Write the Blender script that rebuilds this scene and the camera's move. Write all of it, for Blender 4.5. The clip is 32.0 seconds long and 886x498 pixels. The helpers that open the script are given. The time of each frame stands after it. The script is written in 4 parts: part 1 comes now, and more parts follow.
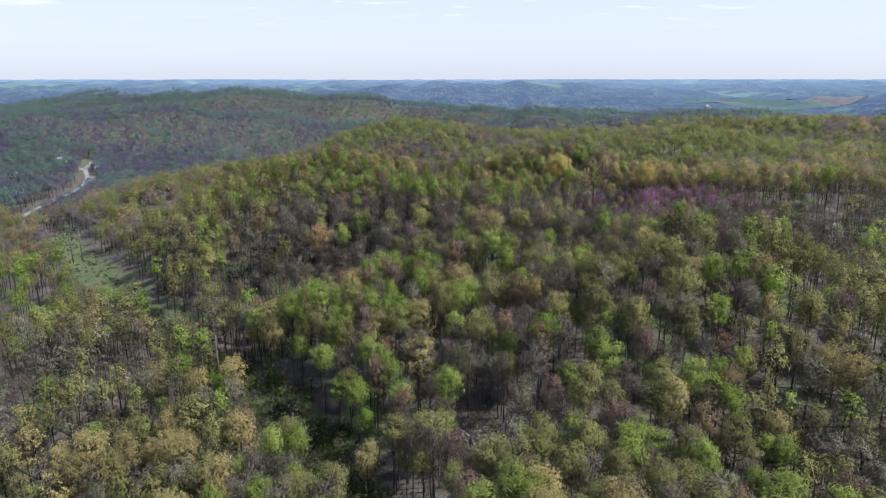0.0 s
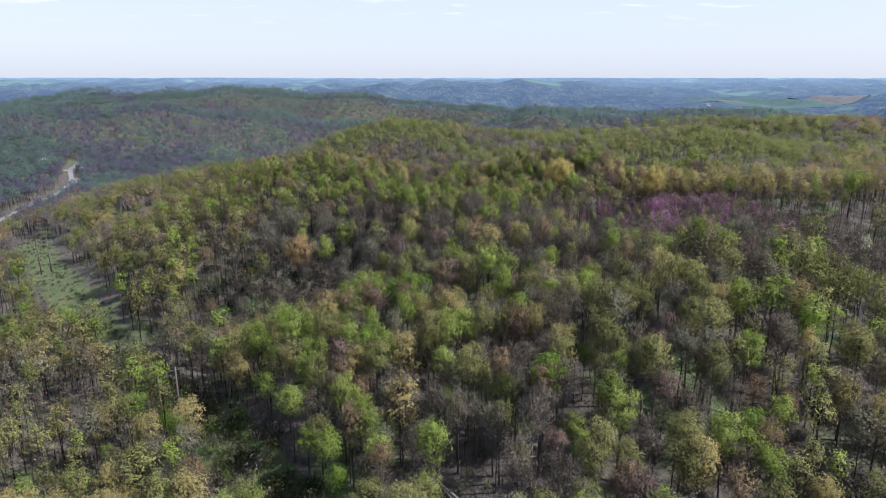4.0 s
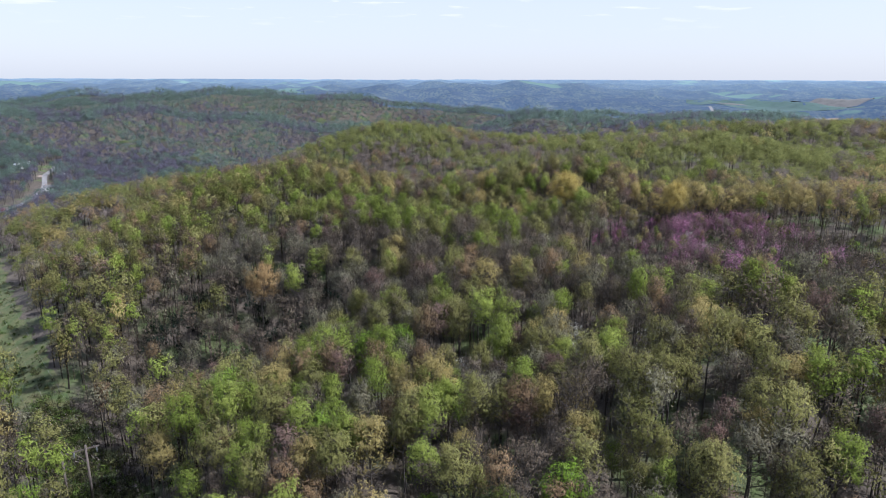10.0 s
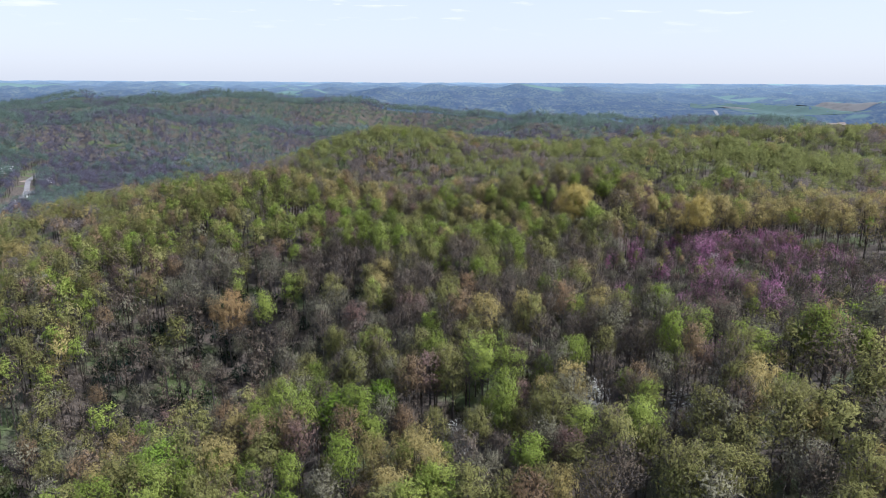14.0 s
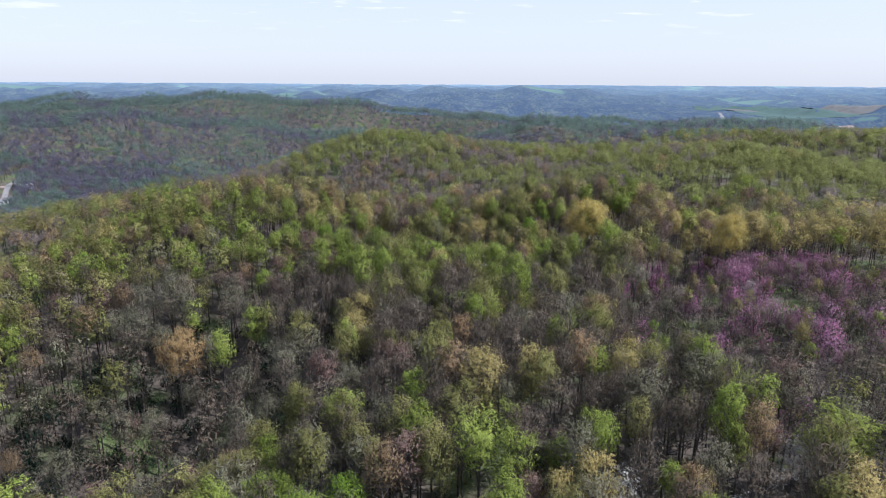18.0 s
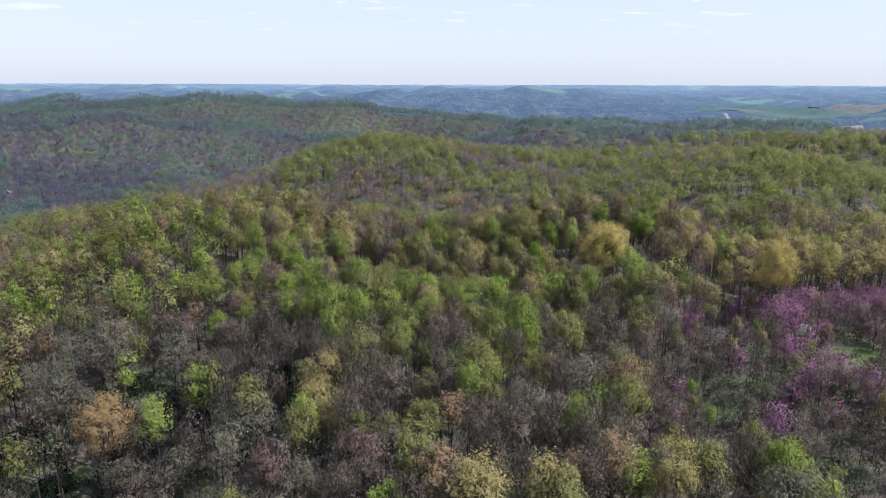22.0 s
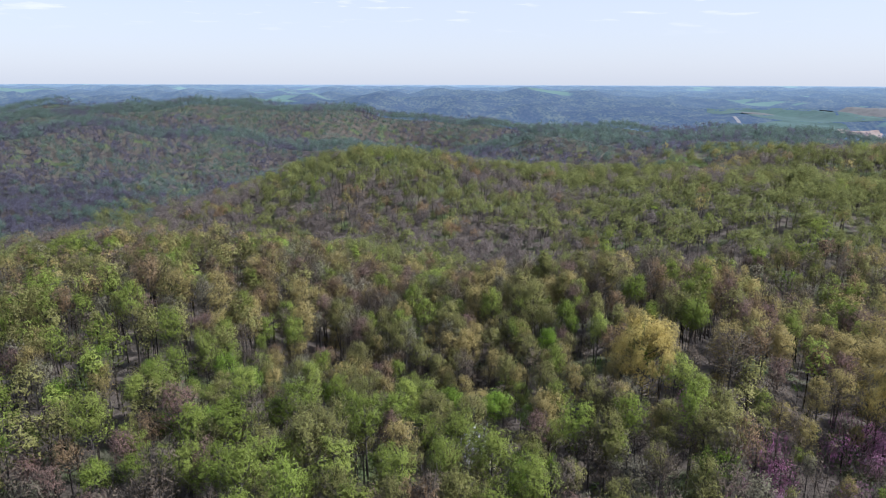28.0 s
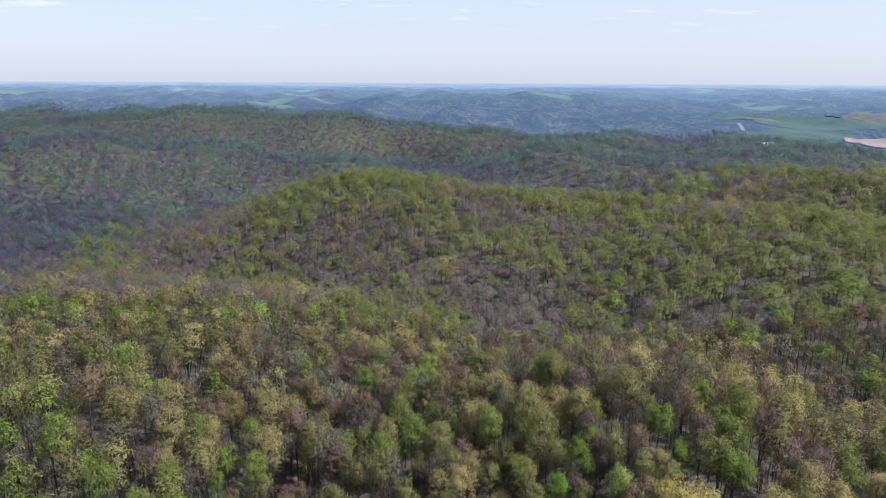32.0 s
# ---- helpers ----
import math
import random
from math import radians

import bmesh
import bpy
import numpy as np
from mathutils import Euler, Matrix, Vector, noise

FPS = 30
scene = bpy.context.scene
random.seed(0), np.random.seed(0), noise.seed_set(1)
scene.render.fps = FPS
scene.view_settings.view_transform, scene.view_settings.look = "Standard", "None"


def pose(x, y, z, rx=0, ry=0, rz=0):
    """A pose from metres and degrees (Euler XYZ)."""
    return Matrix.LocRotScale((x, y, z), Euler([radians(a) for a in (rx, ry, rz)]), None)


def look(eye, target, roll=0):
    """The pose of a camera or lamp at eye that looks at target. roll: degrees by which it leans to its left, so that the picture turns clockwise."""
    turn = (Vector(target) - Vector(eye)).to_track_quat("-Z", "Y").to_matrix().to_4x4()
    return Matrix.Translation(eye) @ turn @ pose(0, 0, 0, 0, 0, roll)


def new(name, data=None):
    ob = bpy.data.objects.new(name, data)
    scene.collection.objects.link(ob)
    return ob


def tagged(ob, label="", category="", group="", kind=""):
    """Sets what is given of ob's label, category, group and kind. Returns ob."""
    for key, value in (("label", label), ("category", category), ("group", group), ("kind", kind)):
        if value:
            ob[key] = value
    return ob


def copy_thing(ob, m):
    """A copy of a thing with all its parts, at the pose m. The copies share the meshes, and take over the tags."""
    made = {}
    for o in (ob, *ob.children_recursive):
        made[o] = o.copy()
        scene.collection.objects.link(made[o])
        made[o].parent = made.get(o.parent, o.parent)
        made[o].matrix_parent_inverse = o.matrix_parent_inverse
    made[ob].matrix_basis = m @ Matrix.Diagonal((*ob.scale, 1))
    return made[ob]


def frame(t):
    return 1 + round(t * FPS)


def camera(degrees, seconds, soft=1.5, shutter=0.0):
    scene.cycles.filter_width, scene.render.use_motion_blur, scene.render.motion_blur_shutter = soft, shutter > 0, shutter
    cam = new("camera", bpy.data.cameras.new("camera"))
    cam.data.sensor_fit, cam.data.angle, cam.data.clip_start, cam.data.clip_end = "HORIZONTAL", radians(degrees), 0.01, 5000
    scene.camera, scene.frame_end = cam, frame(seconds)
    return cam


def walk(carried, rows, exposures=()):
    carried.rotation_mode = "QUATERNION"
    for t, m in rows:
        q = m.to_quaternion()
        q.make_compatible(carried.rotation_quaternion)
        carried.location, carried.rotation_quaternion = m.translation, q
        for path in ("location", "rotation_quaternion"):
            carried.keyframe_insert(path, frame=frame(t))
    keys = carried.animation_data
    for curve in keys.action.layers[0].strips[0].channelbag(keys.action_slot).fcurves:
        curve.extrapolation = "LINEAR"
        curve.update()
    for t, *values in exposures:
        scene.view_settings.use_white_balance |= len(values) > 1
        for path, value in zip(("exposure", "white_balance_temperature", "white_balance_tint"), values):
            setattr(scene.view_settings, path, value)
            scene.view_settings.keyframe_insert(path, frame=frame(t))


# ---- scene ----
cam = camera(67.43, 32.0, 1.0)
EXPOSURES = ((0.0, 0.60, 5650, 16), (20.0, 0.60, 5650, 16), (32.0, 0.48, 5650, 16))
PATH = [
    (0.0, look((0.00, 0.00, 100.00), (-1.98, 48.36, 87.46), -0.04)),
    (1.5, look((0.73, 8.17, 100.13), (-1.23, 56.53, 87.58), -0.03)),
    (2.5, look((1.17, 13.62, 100.19), (-0.77, 61.98, 87.61), -0.02)),
    (4.5, look((1.74, 24.64, 100.13), (-0.13, 72.97, 87.47), 0.01)),
    (6.0, look((2.02, 33.34, 100.00), (0.19, 81.68, 87.33), 0.04)),
    (7.5, look((2.49, 42.24, 99.96), (0.71, 90.58, 87.32), 0.09)),
    (9.0, look((2.90, 51.61, 99.98), (1.15, 99.97, 87.40), 0.12)),
    (10.5, look((3.31, 61.27, 99.96), (1.58, 109.65, 87.45), 0.15)),
    (12.0, look((3.72, 70.96, 99.85), (1.97, 119.36, 87.42), 0.19)),
    (13.5, look((4.11, 81.06, 99.57), (2.31, 129.48, 87.23), 0.25)),
    (14.5, look((4.35, 87.89, 99.39), (2.52, 136.32, 87.08), 0.29)),
    (16.5, look((4.84, 102.05, 99.01), (2.97, 150.51, 86.80), 0.33)),
    (18.0, look((5.41, 113.18, 98.81), (3.52, 161.63, 86.63), 0.32)),
    (19.5, look((5.85, 124.75, 98.88), (3.91, 173.21, 86.70), 0.25)),
    (21.0, look((6.33, 136.37, 99.18), (4.36, 184.83, 86.99), 0.18)),
    (22.5, look((6.74, 147.83, 99.55), (4.74, 196.28, 87.38), 0.14)),
    (24.0, look((7.03, 159.78, 99.67), (5.00, 208.24, 87.52), 0.11)),
    (25.0, look((7.35, 167.96, 99.80), (5.28, 216.41, 87.62), 0.11)),
    (25.5, look((7.55, 172.00, 100.06), (5.45, 220.44, 87.87), 0.11)),
    (27.5, look((8.57, 188.15, 104.60), (6.39, 236.59, 92.38), 0.15)),
    (28.0, look((8.74, 192.15, 106.50), (6.53, 240.59, 94.29), 0.16)),
    (29.0, look((9.05, 199.79, 110.69), (6.81, 248.22, 98.50), 0.17)),
    (30.0, look((9.30, 206.86, 114.86), (7.04, 255.28, 102.63), 0.19)),
    (31.0, look((9.37, 213.48, 118.90), (7.12, 261.90, 106.61), 0.23)),
    (32.0, look((9.32, 219.72, 122.84), (7.11, 268.13, 110.51), 0.27)),
]
walk(cam, PATH, EXPOSURES)

# world: clear hazy spring sky, with hazy blue distance painted below the horizon
world = bpy.data.worlds.new("sky")
scene.world = world
world.use_nodes = True
SUN_EL, SUN_AZ = radians(53), radians(104)          # azimuth clockwise from +y


def build_world():
    nt = world.node_tree
    nt.nodes.clear()
    out = nt.nodes.new("ShaderNodeOutputWorld")
    bg = nt.nodes.new("ShaderNodeBackground")
    far = nt.nodes.new("ShaderNodeBackground")
    mix = nt.nodes.new("ShaderNodeMixShader")
    sky = nt.nodes.new("ShaderNodeTexSky")
    sky.sky_type, sky.sun_disc = "NISHITA", False
    sky.sun_elevation, sky.sun_rotation = SUN_EL, SUN_AZ
    sky.air_density, sky.dust_density, sky.ozone_density, sky.altitude = 1.0, 1.5, 1.0, 300
    bg.inputs["Strength"].default_value = SKY
    tc = nt.nodes.new("ShaderNodeTexCoord")
    sep = nt.nodes.new("ShaderNodeSeparateXYZ")
    nt.links.new(tc.outputs["Generated"], sep.inputs[0])
    # thin high cloud: whitens the sky, in small streaks near the top
    mp = nt.nodes.new("ShaderNodeMapping")
    mp.inputs["Scale"].default_value = (14, 14, 110)
    nz = nt.nodes.new("ShaderNodeTexNoise")
    nz.inputs["Scale"].default_value, nz.inputs["Detail"].default_value = 1.0, 5.0
    nt.links.new(tc.outputs["Generated"], mp.inputs[0])
    nt.links.new(mp.outputs[0], nz.inputs["Vector"])
    ramp = nt.nodes.new("ShaderNodeValToRGB")
    ramp.color_ramp.elements[0].position, ramp.color_ramp.elements[1].position = 0.60, 0.74
    nt.links.new(nz.outputs["Fac"], ramp.inputs[0])
    high = nt.nodes.new("ShaderNodeMapRange")
    high.inputs["From Min"].default_value, high.inputs["From Max"].default_value = 0.06, 0.10
    nt.links.new(sep.outputs["Z"], high.inputs["Value"])
    mul = nt.nodes.new("ShaderNodeMath")
    mul.operation = "MULTIPLY"
    nt.links.new(ramp.outputs["Color"], mul.inputs[0])
    nt.links.new(high.outputs["Result"], mul.inputs[1])
    base = nt.nodes.new("ShaderNodeMath")
    base.operation, base.use_clamp = "MULTIPLY_ADD", True
    nt.links.new(mul.outputs[0], base.inputs[0])
    base.inputs[1].default_value, base.inputs[2].default_value = 0.30, 0.70
    lowsky = nt.nodes.new("ShaderNodeMapRange")
    lowsky.inputs["From Min"].default_value, lowsky.inputs["From Max"].default_value = 0.16, 0.55
    lowsky.inputs["To Min"].default_value, lowsky.inputs["To Max"].default_value = 1.0, 0.12
    nt.links.new(sep.outputs["Z"], lowsky.inputs["Value"])
    hazy = nt.nodes.new("ShaderNodeMath")
    hazy.operation = "MULTIPLY"
    nt.links.new(base.outputs[0], hazy.inputs[0])
    nt.links.new(lowsky.outputs["Result"], hazy.inputs[1])
    veil = nt.nodes.new("ShaderNodeMix")
    veil.data_type = "RGBA"
    nt.links.new(hazy.outputs[0], veil.inputs["Factor"])
    nt.links.new(sky.outputs["Color"], veil.inputs["A"])
    veil.inputs["B"].default_value = VEIL
    wisps = nt.nodes.new("ShaderNodeMix")
    wisps.data_type = "RGBA"
    nt.links.new(mul.outputs[0], wisps.inputs["Factor"])
    nt.links.new(veil.outputs["Result"], wisps.inputs["A"])
    wisps.inputs["B"].default_value = (6.85, 6.95, 7.0, 1)
    nt.links.new(wisps.outputs["Result"], bg.inputs["Color"])
    # the land past the last hills, haze painted into its colour, paler upwards
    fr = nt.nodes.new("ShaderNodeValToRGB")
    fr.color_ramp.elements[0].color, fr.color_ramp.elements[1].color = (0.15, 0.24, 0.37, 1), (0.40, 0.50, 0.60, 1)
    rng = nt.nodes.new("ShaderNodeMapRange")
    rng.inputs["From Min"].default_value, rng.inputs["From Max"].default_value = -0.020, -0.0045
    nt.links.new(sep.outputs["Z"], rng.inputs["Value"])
    mp2 = nt.nodes.new("ShaderNodeMapping")
    mp2.inputs["Scale"].default_value = (22, 22, 380)
    nz2 = nt.nodes.new("ShaderNodeTexNoise")
    nz2.inputs["Scale"].default_value, nz2.inputs["Detail"].default_value = 1.0, 3.0
    nt.links.new(tc.outputs["Generated"], mp2.inputs[0])
    nt.links.new(mp2.outputs[0], nz2.inputs["Vector"])
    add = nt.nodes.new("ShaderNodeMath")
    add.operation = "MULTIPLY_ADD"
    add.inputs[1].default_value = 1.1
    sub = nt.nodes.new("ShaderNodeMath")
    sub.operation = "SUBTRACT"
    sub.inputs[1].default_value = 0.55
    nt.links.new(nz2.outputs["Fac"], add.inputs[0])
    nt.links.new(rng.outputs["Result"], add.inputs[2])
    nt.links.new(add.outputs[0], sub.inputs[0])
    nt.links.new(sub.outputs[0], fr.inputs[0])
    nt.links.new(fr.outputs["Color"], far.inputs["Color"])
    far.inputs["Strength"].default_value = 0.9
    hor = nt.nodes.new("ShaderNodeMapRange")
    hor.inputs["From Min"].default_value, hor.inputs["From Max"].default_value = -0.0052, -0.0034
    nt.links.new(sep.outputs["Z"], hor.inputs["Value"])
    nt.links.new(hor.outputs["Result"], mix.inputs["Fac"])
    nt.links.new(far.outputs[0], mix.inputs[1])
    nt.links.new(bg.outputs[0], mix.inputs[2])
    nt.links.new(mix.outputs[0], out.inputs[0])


SKY, VEIL = 0.10, (6.25, 6.35, 6.3, 1)
build_world()
sun = new("sun", bpy.data.lights.new("sun", "SUN"))
sun.data.energy, sun.data.angle, sun.data.color = 4.8, radians(0.6), (1.0, 0.965, 0.91)
sun.matrix_world = look((0, 0, 0), (-math.sin(SUN_AZ) * math.cos(SUN_EL), -math.cos(SUN_AZ) * math.cos(SUN_EL), -math.sin(SUN_EL)))

# ---- materials ----


def mat_new(name):
    m = bpy.data.materials.new(name)
    m.use_nodes = True
    nt = m.node_tree
    nt.nodes.clear()
    return m, nt, nt.nodes.new("ShaderNodeOutputMaterial")


def mixed(nt, fac, a, b):
    n = nt.nodes.new("ShaderNodeMix")
    n.data_type = "RGBA"
    for key, value in (("Factor", fac), ("A", a), ("B", b)):
        if isinstance(value, (tuple, float, int)):
            n.inputs[key].default_value = (*value, 1) if isinstance(value, tuple) else value
        else:
            nt.links.new(value, n.inputs[key])
    return n.outputs["Result"]


def noise_node(nt, scale, detail=4.0, source=None, stretch=None):
    n = nt.nodes.new("ShaderNodeTexNoise")
    n.inputs["Scale"].default_value, n.inputs["Detail"].default_value = scale, detail
    if source is None:
        source = nt.nodes.new("ShaderNodeNewGeometry").outputs["Position"]
    if stretch:
        mp = nt.nodes.new("ShaderNodeMapping")
        mp.inputs["Scale"].default_value = stretch
        nt.links.new(source, mp.inputs[0])
        source = mp.outputs[0]
    nt.links.new(source, n.inputs["Vector"])
    return n.outputs["Fac"]


def stepped(nt, value, low, high):
    n = nt.nodes.new("ShaderNodeMapRange")
    n.inputs["From Min"].default_value, n.inputs["From Max"].default_value = low, high
    nt.links.new(value, n.inputs["Value"])
    return n.outputs["Result"]


def leaf_shader(nt, out, color, lucid=0.42, grain=7.0, thin=0.24):
    """Sprays of small leaves with gaps between them; light passes through the leaves."""
    d, tr, mx = (nt.nodes.new(k) for k in ("ShaderNodeBsdfDiffuse", "ShaderNodeBsdfTranslucent", "ShaderNodeMixShader"))
    mx.inputs[0].default_value = lucid
    for s in (d, tr):
        nt.links.new(color, s.inputs["Color"])
    nt.links.new(d.outputs[0], mx.inputs[1])
    nt.links.new(tr.outputs[0], mx.inputs[2])
    gap, clear = nt.nodes.new("ShaderNodeMixShader"), nt.nodes.new("ShaderNodeBsdfTransparent")
    nt.links.new(stepped(nt, noise_node(nt, grain, 2.0), thin, thin + 0.36), gap.inputs[0])
    nt.links.new(clear.outputs[0], gap.inputs[1])
    nt.links.new(mx.outputs[0], gap.inputs[2])
    nt.links.new(gap.outputs[0], out.inputs[0])


def leaf_material(name, a, b):
    """Young leaves: each tree a shade between a and b, each leaf a little off it."""
    m, nt, out = mat_new(name)
    info = nt.nodes.new("ShaderNodeObjectInfo")
    geo = nt.nodes.new("ShaderNodeNewGeometry")
    c = mixed(nt, info.outputs["Random"], a, b)
    hsv = nt.nodes.new("ShaderNodeHueSaturation")
    val = nt.nodes.new("ShaderNodeMapRange")
    val.inputs["To Min"].default_value, val.inputs["To Max"].default_value = 0.92, 1.08
    nt.links.new(geo.outputs["Random Per Island"], val.inputs["Value"])
    own = nt.nodes.new("ShaderNodeMath")          # a lightness of its own for each tree
    own.operation = "MULTIPLY"
    own.inputs[1].default_value = 7.31
    nt.links.new(info.outputs["Random"], own.inputs[0])
    frac = nt.nodes.new("ShaderNodeMath")
    frac.operation = "FRACT"
    nt.links.new(own.outputs[0], frac.inputs[0])
    lit = nt.nodes.new("ShaderNodeMapRange")
    lit.inputs["To Min"].default_value, lit.inputs["To Max"].default_value = 0.82, 1.28
    nt.links.new(frac.outputs[0], lit.inputs["Value"])
    both = nt.nodes.new("ShaderNodeMath")
    both.operation = "MULTIPLY"
    nt.links.new(val.outputs["Result"], both.inputs[0])
    nt.links.new(lit.outputs["Result"], both.inputs[1])
    nt.links.new(both.outputs[0], hsv.inputs["Value"])
    nt.links.new(c, hsv.inputs["Color"])
    hsv.inputs["Saturation"].default_value = 1.06
    leaf_shader(nt, out, hsv.outputs["Color"])
    return m


def tinted_material(name, lucid, thin):
    """Leaves and bark of the joined woods: the tint of each tree comes with its mesh."""
    m, nt, out = mat_new(name)
    at = nt.nodes.new("ShaderNodeAttribute")
    at.attribute_name = "tint"
    geo = nt.nodes.new("ShaderNodeNewGeometry")
    hsv = nt.nodes.new("ShaderNodeHueSaturation")
    val = nt.nodes.new("ShaderNodeMapRange")
    val.inputs["To Min"].default_value, val.inputs["To Max"].default_value = 0.94, 1.06
    nt.links.new(geo.outputs["Random Per Island"], val.inputs["Value"])
    nt.links.new(val.outputs["Result"], hsv.inputs["Value"])
    nt.links.new(at.outputs["Color"], hsv.inputs["Color"])
    hsv.inputs["Saturation"].default_value = 1.06
    leaf_shader(nt, out, hsv.outputs["Color"], lucid, 3.2, thin)
    return m


def plain(name, a, b, scale, rough=0.8, metal=0.0, bump=0.0, stretch=None):
    m, nt, out = mat_new(name)
    p = nt.nodes.new("ShaderNodeBsdfPrincipled")
    p.inputs["Roughness"].default_value, p.inputs["Metallic"].default_value = rough, metal
    n1, n2 = noise_node(nt, scale, 5, stretch=stretch), noise_node(nt, scale * 7, 3)
    c = mixed(nt, stepped(nt, n1, 0.35, 0.65), a, b)
    c = mixed(nt, stepped(nt, n2, 0.45, 0.9), c, tuple(v * 0.6 for v in a))
    nt.links.new(c, p.inputs["Base Color"])
    if bump:
        bp = nt.nodes.new("ShaderNodeBump")
        bp.inputs["Strength"].default_value, bp.inputs["Distance"].default_value = 0.6, bump
        nt.links.new(n2, bp.inputs["Height"])
        nt.links.new(bp.outputs[0], p.inputs["Normal"])
    nt.links.new(p.outputs[0], out.inputs[0])
    return m


def floor_material():
    """Woodland floor: leaf litter, with patches of young undergrowth."""
    m, nt, out = mat_new("leaf_litter")
    p = nt.nodes.new("ShaderNodeBsdfPrincipled")
    p.inputs["Roughness"].default_value = 0.95
    c = mixed(nt, stepped(nt, noise_node(nt, 0.35, 6), 0.35, 0.65), (0.05, 0.041, 0.031), (0.105, 0.085, 0.064))
    g = mixed(nt, stepped(nt, noise_node(nt, 0.5, 4), 0.3, 0.7), (0.05, 0.075, 0.022), (0.09, 0.115, 0.035))
    c = mixed(nt, stepped(nt, noise_node(nt, 0.06, 5), 0.52, 0.64), c, g)
    nt.links.new(c, p.inputs["Base Color"])
    bp = nt.nodes.new("ShaderNodeBump")
    bp.inputs["Strength"].default_value, bp.inputs["Distance"].default_value = 0.8, 0.4
    nt.links.new(noise_node(nt, 1.3, 5), bp.inputs["Height"])
    nt.links.new(bp.outputs[0], p.inputs["Normal"])
    nt.links.new(p.outputs[0], out.inputs[0])
    return m


def far_material():
    """The last hills before the horizon; haze is painted in as a blue glow that grows with distance."""
    m, nt, out = mat_new("haze_painted_hills")
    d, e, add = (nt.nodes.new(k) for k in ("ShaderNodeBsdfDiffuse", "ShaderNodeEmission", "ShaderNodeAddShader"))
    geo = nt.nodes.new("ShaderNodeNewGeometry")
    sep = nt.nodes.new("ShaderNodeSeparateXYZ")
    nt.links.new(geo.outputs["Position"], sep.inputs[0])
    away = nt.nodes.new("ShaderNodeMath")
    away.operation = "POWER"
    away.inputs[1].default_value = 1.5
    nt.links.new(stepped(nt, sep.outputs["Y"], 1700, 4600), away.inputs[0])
    field = stepped(nt, noise_node(nt, 0.0042, 5, stretch=(0.6, 1.3, 1.0)), 0.61, 0.63)
    wood = stepped(nt, noise_node(nt, 0.03, 8, stretch=(1.0, 0.6, 2.0)), 0.40, 0.62)
    crowns = stepped(nt, noise_node(nt, 0.15, 3, stretch=(1.0, 0.5, 1.0)), 0.35, 0.65)
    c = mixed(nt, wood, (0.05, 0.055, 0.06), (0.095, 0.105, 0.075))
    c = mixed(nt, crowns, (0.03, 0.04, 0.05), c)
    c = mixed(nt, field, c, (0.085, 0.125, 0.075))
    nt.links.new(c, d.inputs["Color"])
    haze_glow = mixed(nt, away.outputs[0], (0.03, 0.057, 0.108), (0.19, 0.285, 0.385))
    nt.links.new(haze_glow, e.inputs["Color"])
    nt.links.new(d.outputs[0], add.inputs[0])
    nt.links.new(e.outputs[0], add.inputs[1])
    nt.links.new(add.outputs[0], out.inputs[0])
    return m


BARK = plain("bark", (0.038, 0.032, 0.027), (0.08, 0.068, 0.058), 0.8, 0.9)
PALE = plain("pale_bark", (0.42, 0.38, 0.33), (0.55, 0.51, 0.46), 1.5, 0.85)
FLOOR, FAR, WOODS, HILLS_WOOD = floor_material(), far_material(), tinted_material("woodland", 0.36, 0.24), tinted_material("hillside_woodland", 0.5, 0.30)
GRASS = plain("rough_grass", (0.058, 0.088, 0.025), (0.12, 0.115, 0.048), 0.25, 0.95, bump=0.3)
MEADOW = plain("meadow", (0.07, 0.13, 0.02), (0.12, 0.16, 0.04), 0.12, 0.95, bump=0.3)
# crop green with distance haze painted in as a blue tint
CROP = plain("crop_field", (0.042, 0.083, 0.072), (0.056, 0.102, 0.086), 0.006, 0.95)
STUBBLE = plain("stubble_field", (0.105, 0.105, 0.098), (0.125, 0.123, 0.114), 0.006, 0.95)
SOIL = plain("bare_soil", (0.22, 0.17, 0.14), (0.30, 0.24, 0.20), 0.03, 0.95)
ROAD = plain("worn_asphalt", (0.17, 0.165, 0.16), (0.23, 0.222, 0.215), 0.4, 0.9)
GRAVEL = plain("gravel", (0.36, 0.32, 0.28), (0.45, 0.41, 0.36), 0.3, 0.95)
WOOD = plain("weathered_pole", (0.075, 0.06, 0.05), (0.12, 0.10, 0.085), 2.0, 0.9, stretch=(1, 1, 0.1))
STEEL = plain("galvanised_steel", (0.30, 0.31, 0.32), (0.38, 0.39, 0.40), 2.0, 0.5, 0.6)
SIDING = plain("white_siding", (0.66, 0.65, 0.62), (0.74, 0.73, 0.70), 0.5, 0.7)
ROOF = plain("pale_metal_roof", (0.55, 0.55, 0.56), (0.66, 0.66, 0.67), 0.3, 0.45)
ROOF_DARK = plain("dark_shingle_roof", (0.10, 0.10, 0.105), (0.15, 0.145, 0.14), 1.0, 0.9)
GLASS = plain("window_glass", (0.03, 0.035, 0.04), (0.05, 0.055, 0.06), 0.5, 0.15)
PAINT = plain("car_paint", (0.28, 0.05, 0.035), (0.32, 0.06, 0.04), 0.5, 0.35)
PAINT_PALE = plain("pale_car_paint", (0.6, 0.6, 0.6), (0.66, 0.66, 0.66), 0.5, 0.35)
RUBBER = plain("tyre_rubber", (0.02, 0.02, 0.02), (0.03, 0.03, 0.03), 1.0, 0.9)

# ---- the lie of the land ----
HILLS = []


def hill(x, y, height, length, width, turn):
    HILLS.append((x, y, height, length, width, radians(turn)))


